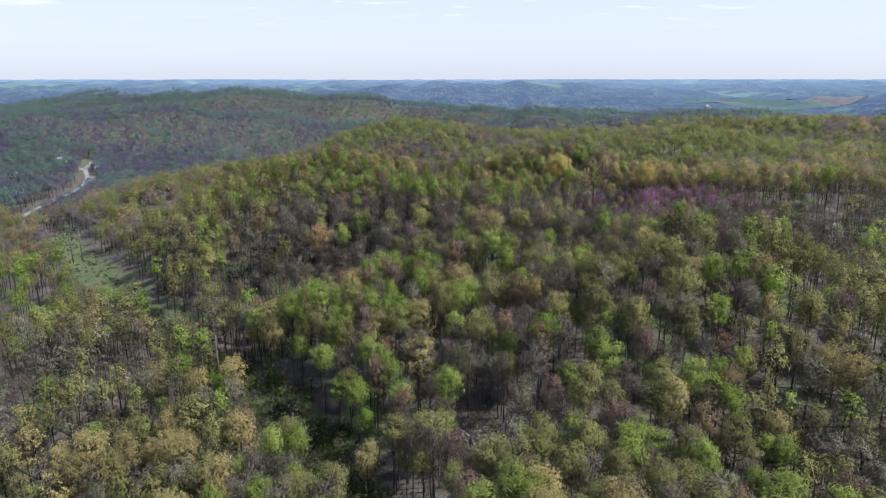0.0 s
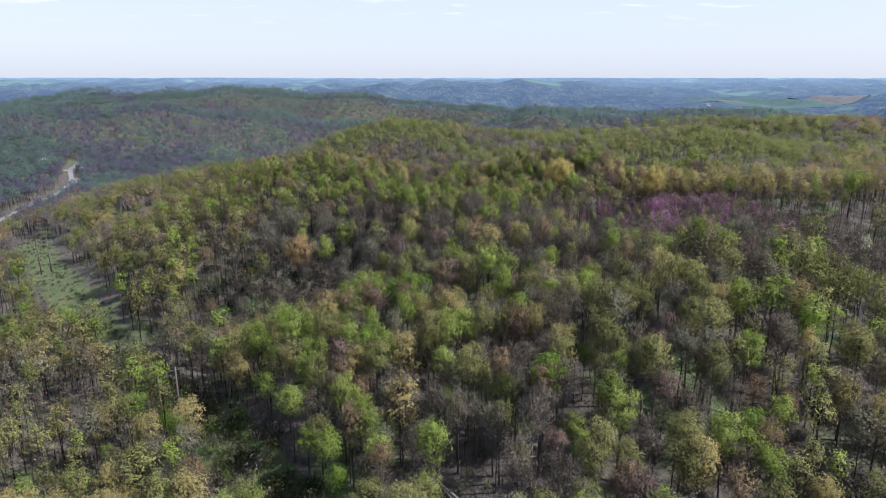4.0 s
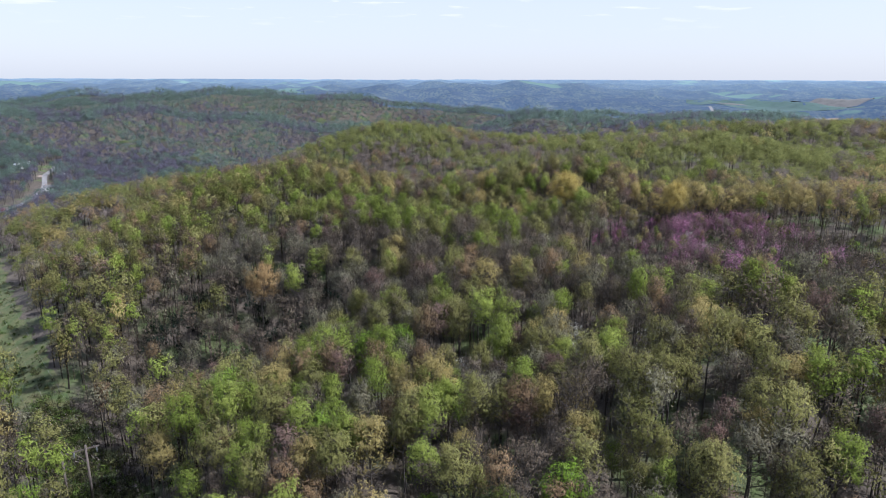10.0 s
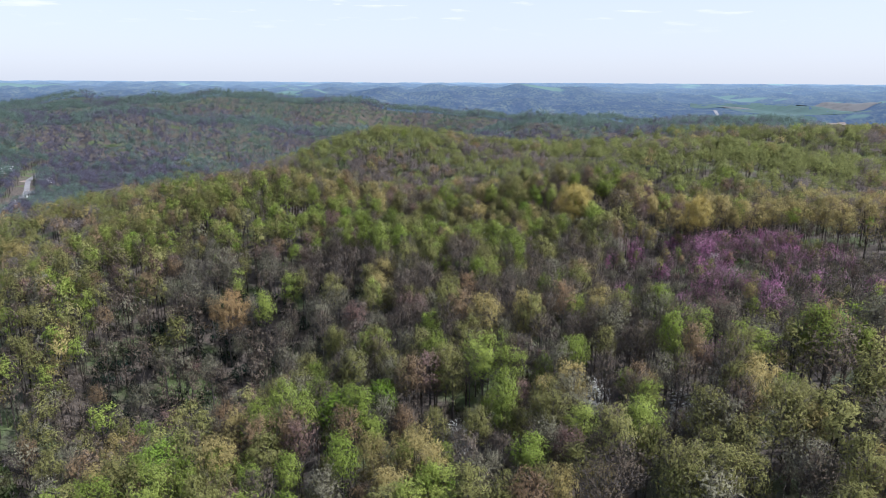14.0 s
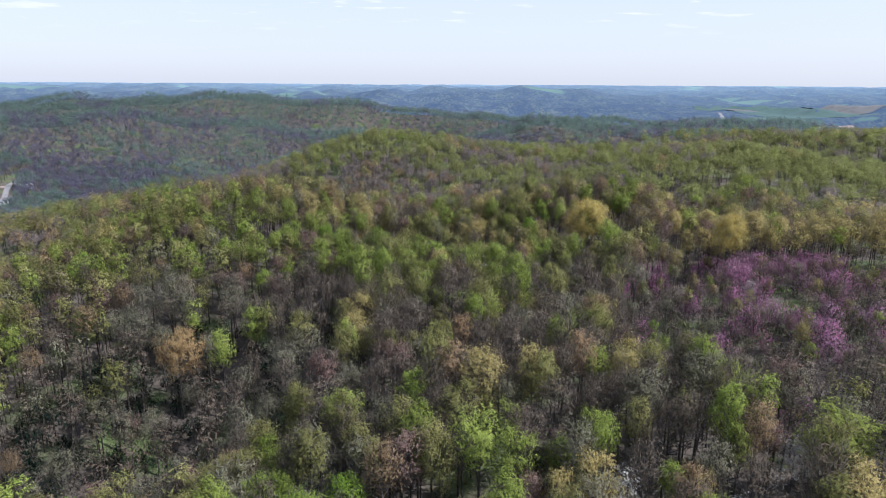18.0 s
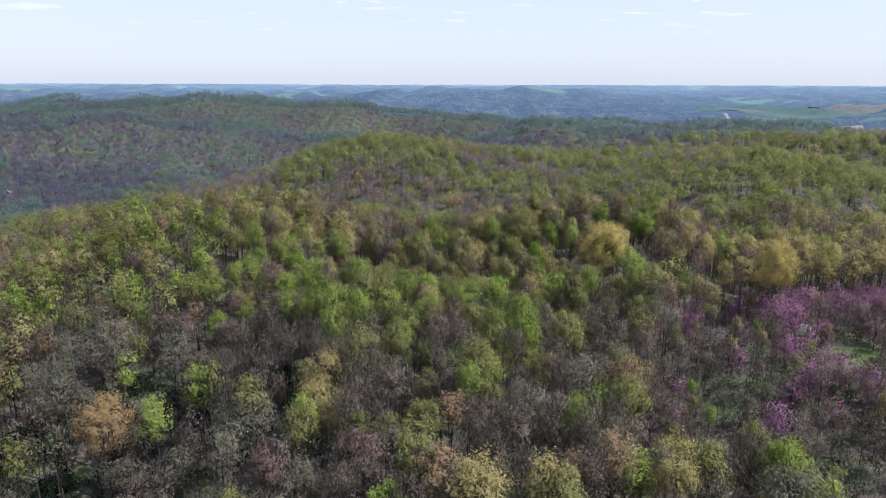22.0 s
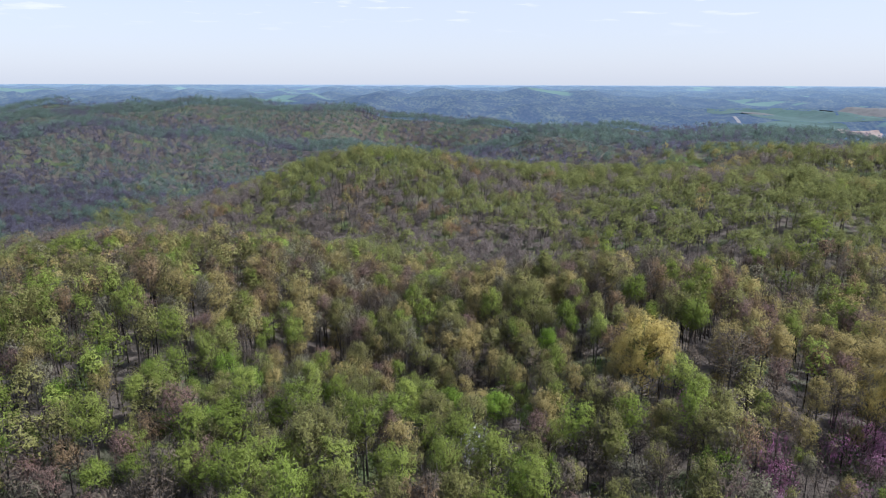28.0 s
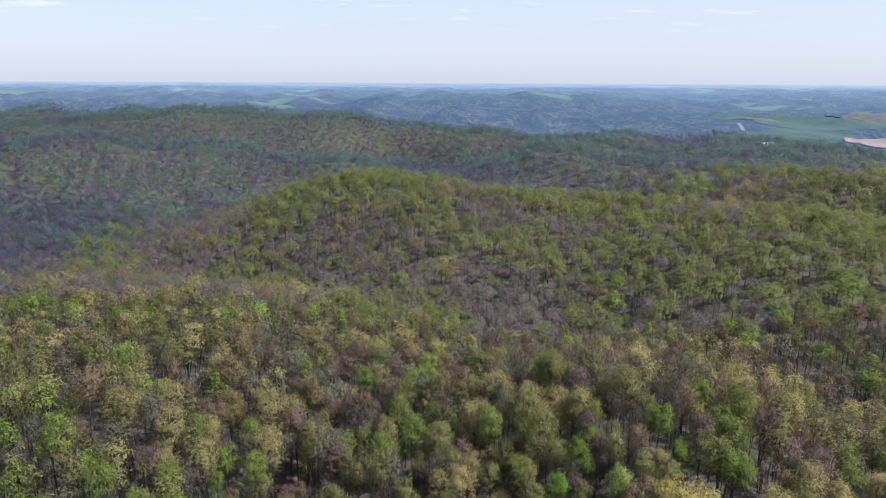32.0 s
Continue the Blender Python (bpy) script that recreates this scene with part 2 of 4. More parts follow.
# the wooded ridge that the flight crosses, and its spurs
hill(0, 155, 9.5, 133.5, 32.5, 49)
hill(-36, 161, 31, 35, 29.5, 108)
hill(67, 173.5, 25, 36, 30, 56)
hill(55.5, 319, 29.5, 32.5, 52.5, 162)
hill(-62, 364, 22, 50, 41.5, 164)
hill(148, 279.5, 22.5, 50.5, 48, 21)
hill(-18, 270.5, 30.5, 29.5, 37, 44)
hill(135.5, 500.5, 27.5, 50.5, 71, 146)
hill(-109, 690.5, 20.5, 192, 72.5, 41)
hill(297.5, 690.5, 21, 133.5, 188.5, 66)
hill(-29.5, 525.5, 43.5, 94, 73.5, 55)
hill(14.5, 1019.5, 3, 98.5, 89, 19)
hill(-444, 1378, 38.5, 164.5, 175.5, 27)
hill(202.5, 2289.5, 20, 197.5, 196, 17)
hill(437.5, 1059, 10.5, 201, 223.5, 20)
hill(-213, 403.5, 25.5, 43.5, 68, 7)
hill(-198, 373.5, -21, 49, 71, 28)
hill(-389.5, 981, 14.5, 81.5, 113, 156)
hill(-185, 1196, -8.5, 206, 195, 12)
hill(144.5, 190.5, 7.5, 38, 47, 30)
hill(-19.5, 528, -38.5, 138, 55.5, 157)
hill(-141.5, 446.5, 20.5, 425, 62, 94)
hill(-593, 1089, 21, 219.5, 270.5, 31)
hill(-366.5, 476.5, -28.5, 183.5, 554, 12)
hill(-152, 662.5, -20, 92.5, 377, 22)
hill(-41.5, 163.5, -31, 40, 144, 150)
hill(242.5, 408, 16, 105, 72, 41)
hill(2, 34.5, 12.5, 59.5, 37.5, 97)
hill(76, 37.5, 18, 48, 67.5, 15)
hill(207, 128.5, 22, 47, 124, 163)
hill(-69, 311.5, 15, 38, 35, 31)
hill(31.5, 227, 17.5, 31, 39, 75)
hill(-117, 215.5, -37, 41, 38.5, 83)
hill(-15, 203.5, 24.5, 38.5, 32.5, 72)
hill(36.5, 339.5, 25.5, 34.5, 45.5, 13)
hill(-115.5, 245, 26.5, 31.5, 36, 72)
hill(-400, 1130, -15, 200, 75, 0)
hill(60, 1130, -12, 260, 90, 0)
hill(-150, 1380, 22, 240, 60, 10)
hill(185, 1310, 40, 120, 55, -6)
hill(-330, 850, 12, 34, 80, 20)
hill(-440, 920, 14, 38, 80, 30)
hill(-250, 960, 13, 36, 70, 15)
hill(-560, 860, 14, 45, 90, 30)
hill(-150, 1040, 12, 60, 45, 10)
hill(120, 960, 12, 80, 40, 15)
hill(350, 1050, 12, 90, 45, -10)
hill(-60, 1250, -12, 120, 60, 0)
# a rise and a dip added only to put the hollow in shade
hill(-22, 232, 6, 14, 30, 10)
hill(-54, 232, -6, 18, 26, 10)
hill(110, 735, -24, 230, 42, -35)
hill(140, 900, 9, 260, 45, -10)
# small rises and hollows on the slopes
hill(-111, 180, 17.9, 30, 30, 0)
hill(-114, 1000, -4.8, 226, 226, 0)
hill(-24, 135, -10.8, 22, 22, 0)
hill(40, 596, -8.1, 54, 54, 0)
hill(-75, 725, 9.1, 63, 63, 0)
hill(-441, 652, 8.5, 69, 69, 0)
hill(-362, 1023, 12.1, 94, 94, 0)
hill(-422, 844, -8.9, 82, 82, 0)
hill(-37, 257, -6.7, 23, 23, 0)
hill(-92, 584, -11.6, 53, 53, 0)
hill(44, 486, 1.5, 121, 121, 0)
hill(54, 105, -12.1, 22, 22, 0)
hill(31, 143, 7.6, 22, 22, 0)
hill(-141, 315, 9.1, 30, 30, 0)
hill(50, 229, -7.2, 22, 22, 0)
hill(83, 251, 5.3, 23, 23, 0)
hill(73, 338, -7.3, 30, 30, 0)
hill(8, 220, 4.9, 22, 22, 0)
hill(-148, 248, -7.9, 25, 25, 0)
hill(-103, 218, 6.7, 23, 23, 0)
hill(212, 907, -6.7, 83, 83, 0)
hill(-269, 606, -7.5, 62, 62, 0)
hill(14, 283, 2.9, 26, 26, 0)
hill(-124, 364, -3.1, 35, 35, 0)
hill(144, 273, -8.7, 27, 27, 0)
hill(-21, 194, -3.9, 22, 22, 0)
hill(119, 310, 6.6, 29, 29, 0)
hill(-286, 836, -9.4, 83, 83, 0)
hill(44, 896, -8.6, 81, 81, 0)
hill(115, 206, 3.5, 22, 22, 0)
hill(89, 137, 6.5, 22, 22, 0)
hill(60, 158, -3.3, 22, 22, 0)
hill(-96, 132, 3.7, 36, 36, 0)
hill(-22, 538, 3.1, 49, 49, 0)
hill(-60, 249, 9, 17, 17, 0)
hill(-465, 1570, -21, 48, 70, 0)
# ridges and hollows across the valley
hill(-280, 700, 2.2, 55, 55, 0)
hill(-175, 700, -6.8, 55, 55, 0)
hill(-70, 700, 2.7, 55, 55, 0)
hill(140, 700, 7.1, 55, 55, 0)
hill(245, 700, -3.4, 55, 55, 0)
hill(350, 700, 2.8, 55, 55, 0)
hill(-495, 900, 18.5, 65, 65, 0)
hill(-396, 900, -18.1, 65, 65, 0)
hill(-297, 900, 14.8, 65, 65, 0)
hill(-198, 900, -21.4, 65, 65, 0)
hill(99, 900, -1.4, 65, 65, 0)
hill(198, 900, 6.1, 65, 65, 0)
hill(396, 900, -8.8, 65, 65, 0)
hill(495, 900, -7.3, 65, 65, 0)
hill(-605, 1100, 3.9, 75, 75, 0)
hill(-484, 1100, 6.1, 75, 75, 0)
hill(-363, 1100, 10.7, 75, 75, 0)
hill(-242, 1100, 1.9, 75, 75, 0)
hill(121, 1100, -3, 75, 75, 0)
hill(242, 1100, -8.6, 75, 75, 0)
hill(363, 1100, 6.1, 75, 75, 0)
hill(484, 1100, -10.1, 75, 75, 0)
hill(605, 1100, -14.4, 75, 75, 0)
hill(-572, 1300, 6.5, 80, 80, 0)
hill(-429, 1300, -10.9, 80, 80, 0)
hill(-286, 1300, -9.6, 80, 80, 0)
hill(-143, 1300, -52.1, 80, 80, 0)
hill(0, 1300, -18.6, 80, 80, 0)
hill(143, 1300, -13.4, 80, 80, 0)
hill(286, 1300, -44.3, 80, 80, 0)
hill(429, 1300, 3.3, 80, 80, 0)
hill(572, 1300, -32.9, 80, 80, 0)
hill(715, 1300, -13, 80, 80, 0)
hill(-814, 1480, 12.9, 80, 80, 0)
hill(-651, 1480, -9.4, 80, 80, 0)
hill(-326, 1480, 5.5, 80, 80, 0)
hill(-163, 1480, 12.7, 80, 80, 0)
hill(0, 1480, -2.2, 80, 80, 0)
hill(163, 1480, -29.2, 80, 80, 0)
hill(326, 1480, -8.7, 80, 80, 0)
hill(488, 1480, -11.5, 80, 80, 0)
hill(651, 1480, -44.4, 80, 80, 0)
hill(814, 1480, -22.1, 80, 80, 0)
# far hills, rising towards the horizon, with a broad farmed valley
FAR_HILLS = []
rnd = np.random.default_rng(5)
for k in range(420):
    hy = 1560 + 3100 * rnd.random() ** 1.25
    hx = (rnd.random() * 2 - 1) * 0.85 * hy
    if hy < 2500 and 0.24 * hy < hx < 0.62 * hy:
        continue
    FAR_HILLS.append((hx, hy, (5 + 0.0022 * hy) * (0.25 + 0.95 * rnd.random()), 60 + 0.06 * hy * rnd.random(), 26 + 30 * rnd.random(), radians(rnd.random() * 30 - 15)))
for hx, hy, high, wide in ((-1150, 2150, 20, 110), (-560, 1960, 12, 150), (330, 4150, 16, 60), (620, 4100, 8, 120), (800, 4100, 13, 110), (1180, 4000, 8, 160), (-330, 2500, 8, 120), (330, 2500, 20, 200), (560, 2450, 8, 130), (90, 2350, 10, 130)):
    FAR_HILLS.append((hx, hy, high, wide, 50, 0.0))


def swell(hills, x, y):
    z = np.zeros(x.shape)
    for cx, cy, high, a, b, turn in hills:
        dx, dy = x - cx, y - cy
        p, q = (math.cos(turn) * dx + math.sin(turn) * dy) / a, (math.cos(turn) * dy - math.sin(turn) * dx) / b
        z += high * np.exp(-(p * p + q * q) / 2)
    return z


def ground_z(x, y):
    x, y = np.broadcast_arrays(np.asarray(x, float), np.asarray(y, float))
    z = 22.20 + swell(HILLS, x, y)
    z = z + 0.8 * np.sin(x / 12 + 1.3 * np.sin(y / 20)) * np.sin(y / 15 + np.sin(x / 18)) + 4.5 * np.sin(x / 49 + 2) * np.sin(y / 42 + x / 70) * np.clip((y - 450) / 300, 0, 1)
    spur = np.abs(np.sin(x / 74 + y / 150 + 1.1 * np.sin(y / 88)))
    z = z + (4.0 * np.sin(x / 31 + y / 90 + 1.6 * np.sin(y / 68)) + 13.0 * (0.62 - spur)) * np.clip((y - 725) / 200, 0, 1)
    if np.any(y > 1300):
        valley = np.exp(-(((x - 0.43 * y) / (0.17 * y)) ** 2) / 2) * np.clip((3300 - y) / 900, 0, 1)
        rise = 12 * np.clip((y - 1450) / 700, 0, 1) + 40 * np.clip((y - 2100) / 2500, 0, 1)
        z = z + (rise * (1 - 0.9 * valley) + swell(FAR_HILLS, x, y) * (1 - 0.75 * valley)) * (y > 1300)
        cap = 99 - 0.0030 * y
        z = np.where(y > 1450, np.minimum(z, cap - 12 + 12 * np.tanh(np.maximum(z - cap + 12, 0) / 12)), z)
    return z


def gz(x, y):
    return float(ground_z(x, y))


def mesh_of(name, verts, faces, mats, smooth=False):
    """A mesh from numpy arrays; faces all of one size."""
    me = bpy.data.meshes.new(name)
    verts, faces = np.asarray(verts, np.float32), np.asarray(faces, np.int32)
    n, k = faces.shape
    me.vertices.add(len(verts))
    me.vertices.foreach_set("co", verts.ravel())
    me.loops.add(n * k)
    me.loops.foreach_set("vertex_index", faces.ravel())
    me.polygons.add(n)
    me.polygons.foreach_set("loop_start", np.arange(0, n * k, k, dtype=np.int32))
    me.polygons.foreach_set("loop_total", np.full(n, k, np.int32))
    if smooth:
        me.polygons.foreach_set("use_smooth", np.ones(n, bool))
    for m in mats:
        me.materials.append(m)
    me.update()
    me.validate()
    return me


def sheet(name, xs, ys, lift, material, keep=None):
    """A sheet of land over the grid of points xs, ys (2D arrays)."""
    zs = ground_z(xs, ys) + lift
    r, c = xs.shape
    i = np.arange(r * c).reshape(r, c)
    f = np.stack([i[:-1, :-1], i[:-1, 1:], i[1:, 1:], i[1:, :-1]], -1).reshape(-1, 4)
    return new(name, mesh_of(name, np.stack([xs.ravel(), ys.ravel(), zs.ravel()], 1), f, [material], True))


def spread(y0, y1, n, m, power=1.0):
    y = y0 + (y1 - y0) * np.linspace(0, 1, n) ** power
    u = np.linspace(-1, 1, m)
    u = 0.45 * u + 0.55 * u**3
    half = 650 + 0.75 * np.maximum(y, 0)
    return u[None, :] * half[:, None], np.repeat(y[:, None], m, 1)


def build_ground():
    x, y = spread(-450, 1530, 300, 200)
    tagged(sheet("ground", x, y, 0, FLOOR), "brown leaf-littered woodland floor over rolling hills", "ground", kind="structure")
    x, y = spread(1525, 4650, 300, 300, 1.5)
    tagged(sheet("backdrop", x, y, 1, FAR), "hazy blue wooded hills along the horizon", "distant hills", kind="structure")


build_ground()


def ribbon(name, line, width, material, lift, label, category, step=3.0, kind="structure"):
    """A strip of land along a line of (x, y), smoothed."""
    pts = [Vector((*p, 0)) for p in line]
    out = []
    for i in range(len(pts) - 1):
        p0, p1, p2, p3 = pts[max(i - 1, 0)], pts[i], pts[i + 1], pts[min(i + 2, len(pts) - 1)]
        n = max(2, int((p2 - p1).length / step))
        for k in range(n + (i == len(pts) - 2)):
            t = k / n
            out.append(0.5 * (2 * p1 + (p2 - p0) * t + (2 * p0 - 5 * p1 + 4 * p2 - p3) * t * t + (3 * p1 - p0 - 3 * p2 + p3) * t**3))
    across = max(2, int(width / 3) + 1)
    xs, ys = np.zeros((len(out), across)), np.zeros((len(out), across))
    for i, p in enumerate(out):
        d = (out[min(i + 1, len(out) - 1)] - out[max(i - 1, 0)]).normalized()
        wob = 1 + (0.12 * math.sin(i * 0.9) + 0.08 * math.sin(i * 2.3) if width > 8 else 0)
        for j in range(across):
            s = (j / (across - 1) - 0.5) * width * wob
            xs[i, j], ys[i, j] = p.x + d.y * s, p.y - d.x * s
    return tagged(sheet(name, xs, ys, lift, material), label, category, kind=kind), [(p.x, p.y) for p in out]


CLEAR = []      # open ground: (x, y, radius)


def open_ground(points, radius):
    CLEAR.extend((x, y, radius) for x, y in points)


def patch(name, x, y, rx, ry, material, lift, label, category, turn=0.0, clear=0.9):
    """An uneven round patch of open ground."""
    n, rings = 40, 9
    a = np.linspace(0, 2 * math.pi, n + 1)
    wob = 1 + 0.13 * np.sin(3 * a + x) + 0.07 * np.sin(7 * a + y)
    r = np.linspace(0, 1, rings)[:, None] * wob[None, :]
    px, py = r * np.cos(a) * rx, r * np.sin(a) * ry
    c, s = math.cos(radians(turn)), math.sin(radians(turn))
    ob = tagged(sheet(name, x + c * px - s * py, y + s * px + c * py, lift, material), label, category, kind="structure")
    if clear:
        big, small = max(rx, ry), min(rx, ry)
        k = max(1, int(big / small))
        d = (c, s) if rx >= ry else (-s, c)
        for i in range(-k, k + 1):
            f = i / max(k, 1) * (big - small)
            CLEAR.append((x + d[0] * f, y + d[1] * f, small * clear))
    return ob


# the power line's clearing
_, mid = ribbon("grass_clearing", [(-262, 402), (-243, 376), (-196, 316), (-158, 268), (-132, 240)], 15, GRASS, 0.25, "mown tan-green grass under the power line", "grass strip")
open_ground(mid, 11)
_, mid = ribbon("scrub_clearing", [(-132, 240), (-101, 206), (-77, 182), (-55, 155), (-37, 135), (-22, 112), (-5, 75), (10, 20)], 13, GRASS, 0.25, "rough brown-green scrub under the power line", "scrub strip")
open_ground(mid, 7)
# valley road
_, mid = ribbon("road", [(-330, 465), (-337, 497), (-343, 530), (-354, 573), (-367, 612), (-384, 648), (-412, 695), (-432, 745)], 4.2, ROAD, 0.8, "pale worn country road in the valley", "road", 3)
open_ground(mid, 7)
open_ground([(x * 0.97, y * 0.97) for x, y in mid[: len(mid) * 3 // 4 : 2]], 9)
open_ground([(x * 0.94, y * 0.94) for x, y in mid[: len(mid) * 3 // 4 : 2]], 8)
_, mid2 = ribbon("road_verge", [(-322, 470), (-330, 500), (-336, 535), (-345, 575), (-345, 605), (-318, 632)], 9, GRASS, 0.3, "green grass verge beside the road", "grass verge")
open_ground(mid2, 6)
_, mid = ribbon("driveway", [(-280, 607.5), (-268, 637.5), (-260, 665)], 3.5, GRAVEL, 0.7, "pale gravel lane between trees", "lane", 3)
open_ground(mid, 6.5)
patch("soil_bank", -412, 690, 2.5, 7, SOIL, 0.5, "bare earth bank above the road", "soil bank")
# meadow among the redbuds, small openings in the woods
patch("meadow", 85, 273, 9, 5, MEADOW, 0.3, "bright green meadow among flowering trees", "meadow", 30)
patch("meadow", 121, 240, 9, 4.5, MEADOW, 0.3, "bright green scrubby meadow on the ridge", "meadow", -25)
patch("meadow", 86, 287, 6, 2.5, MEADOW, 0.3, "bright green glade at the wood's edge", "glade")
patch("scree", 46, 570, 6, 2.5, SOIL, 0.3, "pale bare earth under hillside trees", "bare slope", 0, 0.4)
patch("meadow", 175, 950, 15, 75, MEADOW, 0.6, "long green field between woods", "field", 8)
patch("meadow", 200, 795, 8, 35, MEADOW, 0.6, "narrow green field between woods", "field", 10)
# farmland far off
patch("crop_field", 850, 1980, 210, 290, CROP, 2, "crop field in the far valley, haze painted into its green", "field", 10)
patch("crop_field", 690, 1650, 110, 80, CROP, 2, "crop field beside the far road, tinted blue-green for haze", "field", 15)
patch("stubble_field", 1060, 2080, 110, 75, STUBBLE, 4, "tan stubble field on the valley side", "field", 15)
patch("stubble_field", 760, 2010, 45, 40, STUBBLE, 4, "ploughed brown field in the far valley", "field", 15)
patch("quarry", 785, 1575, 48, 26, SOIL, 4, "bare pinkish earth of a gravel pit", "gravel pit", 15)
CLEAR.append((740, 1450, 165))
_, mid = ribbon("valley_road", [(505, 1350), (545, 1495), (590, 1690), (630, 1850)], 8, ROAD, 1.5, "pale road through the far valley", "road", 15)
open_ground(mid, 13)

# ---- trees ----
# kind: leaf colours a and b, leaf count, height, crown width, share of twigs
KINDS = {
    "green_tree": ((0.175, 0.222, 0.052), (0.235, 0.27, 0.075), 1.0, 18, 5.4),
    "olive_tree": ((0.175, 0.175, 0.065), (0.225, 0.215, 0.087), 0.9, 18, 5.25),
    "bare_tree": ((0.13, 0.104, 0.077), (0.16, 0.132, 0.098), 0.30, 17.5, 5.0),
    "rust_tree": ((0.215, 0.15, 0.09), (0.265, 0.195, 0.115), 0.7, 17.5, 4.9),
    "tan_tree": ((0.268, 0.228, 0.098), (0.33, 0.275, 0.12), 0.95, 17.5, 6.6),
    "lime_tree": ((0.165, 0.245, 0.045), (0.20, 0.28, 0.06), 1.1, 15.5, 5.4),
    "mauve_tree": ((0.18, 0.12, 0.10), (0.21, 0.15, 0.122), 0.6, 16.5, 5.4),
    "silver_tree": ((0.18, 0.172, 0.115), (0.22, 0.205, 0.14), 0.45, 16.5, 5.8),
    "amber_tree": ((0.33, 0.235, 0.12), (0.37, 0.265, 0.14), 1.2, 22, 10.5),
    "golden_oak": ((0.38, 0.31, 0.11), (0.43, 0.35, 0.13), 1.3, 18.5, 11.5),
    "redbud": ((0.42, 0.175, 0.305), (0.33, 0.20, 0.26), 1.05, 6.5, 5.2),
    "dogwood": ((0.55, 0.54, 0.48), (0.66, 0.65, 0.58), 1.5, 7, 4.5),
    "pine": ((0.016, 0.032, 0.016), (0.026, 0.048, 0.024), 1.2, 15, 5),
    "underbrush": ((0.085, 0.09, 0.042), (0.12, 0.12, 0.055), 0.6, 3.6, 4),
    "thicket": ((0.15, 0.13, 0.12), (0.185, 0.16, 0.146), 0.3, 4.5, 4),
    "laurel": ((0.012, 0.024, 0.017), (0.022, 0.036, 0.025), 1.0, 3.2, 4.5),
    "shrub": ((0.08, 0.12, 0.032), (0.115, 0.16, 0.046), 0.6, 2.6, 3.4),
    # the woods of the far hills: distance haze painted into the leaf colours
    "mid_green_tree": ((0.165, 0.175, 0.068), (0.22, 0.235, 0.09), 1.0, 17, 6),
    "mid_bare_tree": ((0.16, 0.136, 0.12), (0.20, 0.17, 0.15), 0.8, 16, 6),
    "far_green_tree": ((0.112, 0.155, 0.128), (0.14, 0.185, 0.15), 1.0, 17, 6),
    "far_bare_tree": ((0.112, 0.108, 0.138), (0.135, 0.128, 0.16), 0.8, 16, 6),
}
TWIG = np.array((0.12, 0.103, 0.083))
TWIGS = plain("twigs", (0.065, 0.055, 0.045), (0.105, 0.089, 0.072), 0.6, 0.9)
LEAVES = {k: leaf_material(k + "_leaves", v[0], v[1]) for k, v in KINDS.items()}


def unit(v):
    return v / (np.linalg.norm(v, axis=-1, keepdims=True) + 1e-9)


def tube(a, b, ra, rb, sides):
    """A tapered tube from a to b."""
    a, b = np.asarray(a, float), np.asarray(b, float)
    d = (b - a) / (np.linalg.norm(b - a) + 1e-9)
    u = np.cross(d, (0.3, 0.9, 0.2))
    u /= np.linalg.norm(u)
    w = np.cross(d, u)
    ang = np.linspace(0, 2 * math.pi, sides, endpoint=False)
    ring = np.cos(ang)[:, None] * u + np.sin(ang)[:, None] * w
    v = np.concatenate([a + ring * ra, b + ring * rb])
    i = np.arange(sides)
    j = (i + 1) % sides
    f = np.concatenate([np.stack([i, j, j + sides], 1), np.stack([i, j + sides, i + sides], 1)])
    return v, f


def gather(pieces):
    """Pieces of (points, triangles) or (points, triangles, facings) as one."""
    vs, fs, ns, n = [], [], [], 0
    for v, f, *facing in pieces:
        vs.append(v)
        fs.append(f + n)
        side = unit(v * (1, 1, 0) + (0, 0, 0.2))
        ns.append(facing[0] if facing else side)
        n += len(v)
    return np.concatenate(vs), np.concatenate(fs), np.concatenate(ns)


def scattered(r, centres, spread_by, size, heart, wild=0.38):
    """One uneven triangle near each centre, facing away from the heart of the crown more or less; with the way that its clump faces."""
    n = len(centres)
    c = centres + r.normal(size=(n, 3)) * spread_by * (1, 1, 1.25)
    away = unit(c - heart)
    soft = unit(away * 0.85 + unit(c - centres) * 0.35 + (0, 0, 0.15) + r.normal(size=(n, 3)) * 0.10)
    out = unit(soft + r.normal(size=(n, 3)) * wild)
    a = unit(np.cross(away * 0.5 + (0, 0, 0.8) + r.normal(size=(n, 3)) * 0.45, out))
    b = np.cross(out, a)
    s = size * (0.55 + 0.9 * r.random((n, 1)))
    v = np.stack([c - a * 0.34 * s - b * 0.75 * s, c + a * 0.34 * s - b * 0.6 * s, c + b * 1.1 * s], 1).reshape(-1, 3)
    return v, np.arange(3 * n).reshape(n, 3), np.repeat(soft, 3, 0)


def slivers(r, starts, ends, width):
    """Thin twigs as narrow triangles."""
    n = len(starts)
    side = np.cross(ends - starts, r.normal(size=(n, 3)))
    side = side / (np.linalg.norm(side, axis=1, keepdims=True) + 1e-9) * width
    v = np.stack([starts - side, starts + side, ends], 1).reshape(-1, 3)
    return v, np.arange(3 * n).reshape(n, 3)


LOW = ("redbud", "dogwood", "shrub", "laurel", "underbrush", "thicket")
ROUND = ("tan_tree", "amber_tree", "golden_oak", "mid_green_tree", "mid_bare_tree", "far_green_tree", "far_bare_tree")


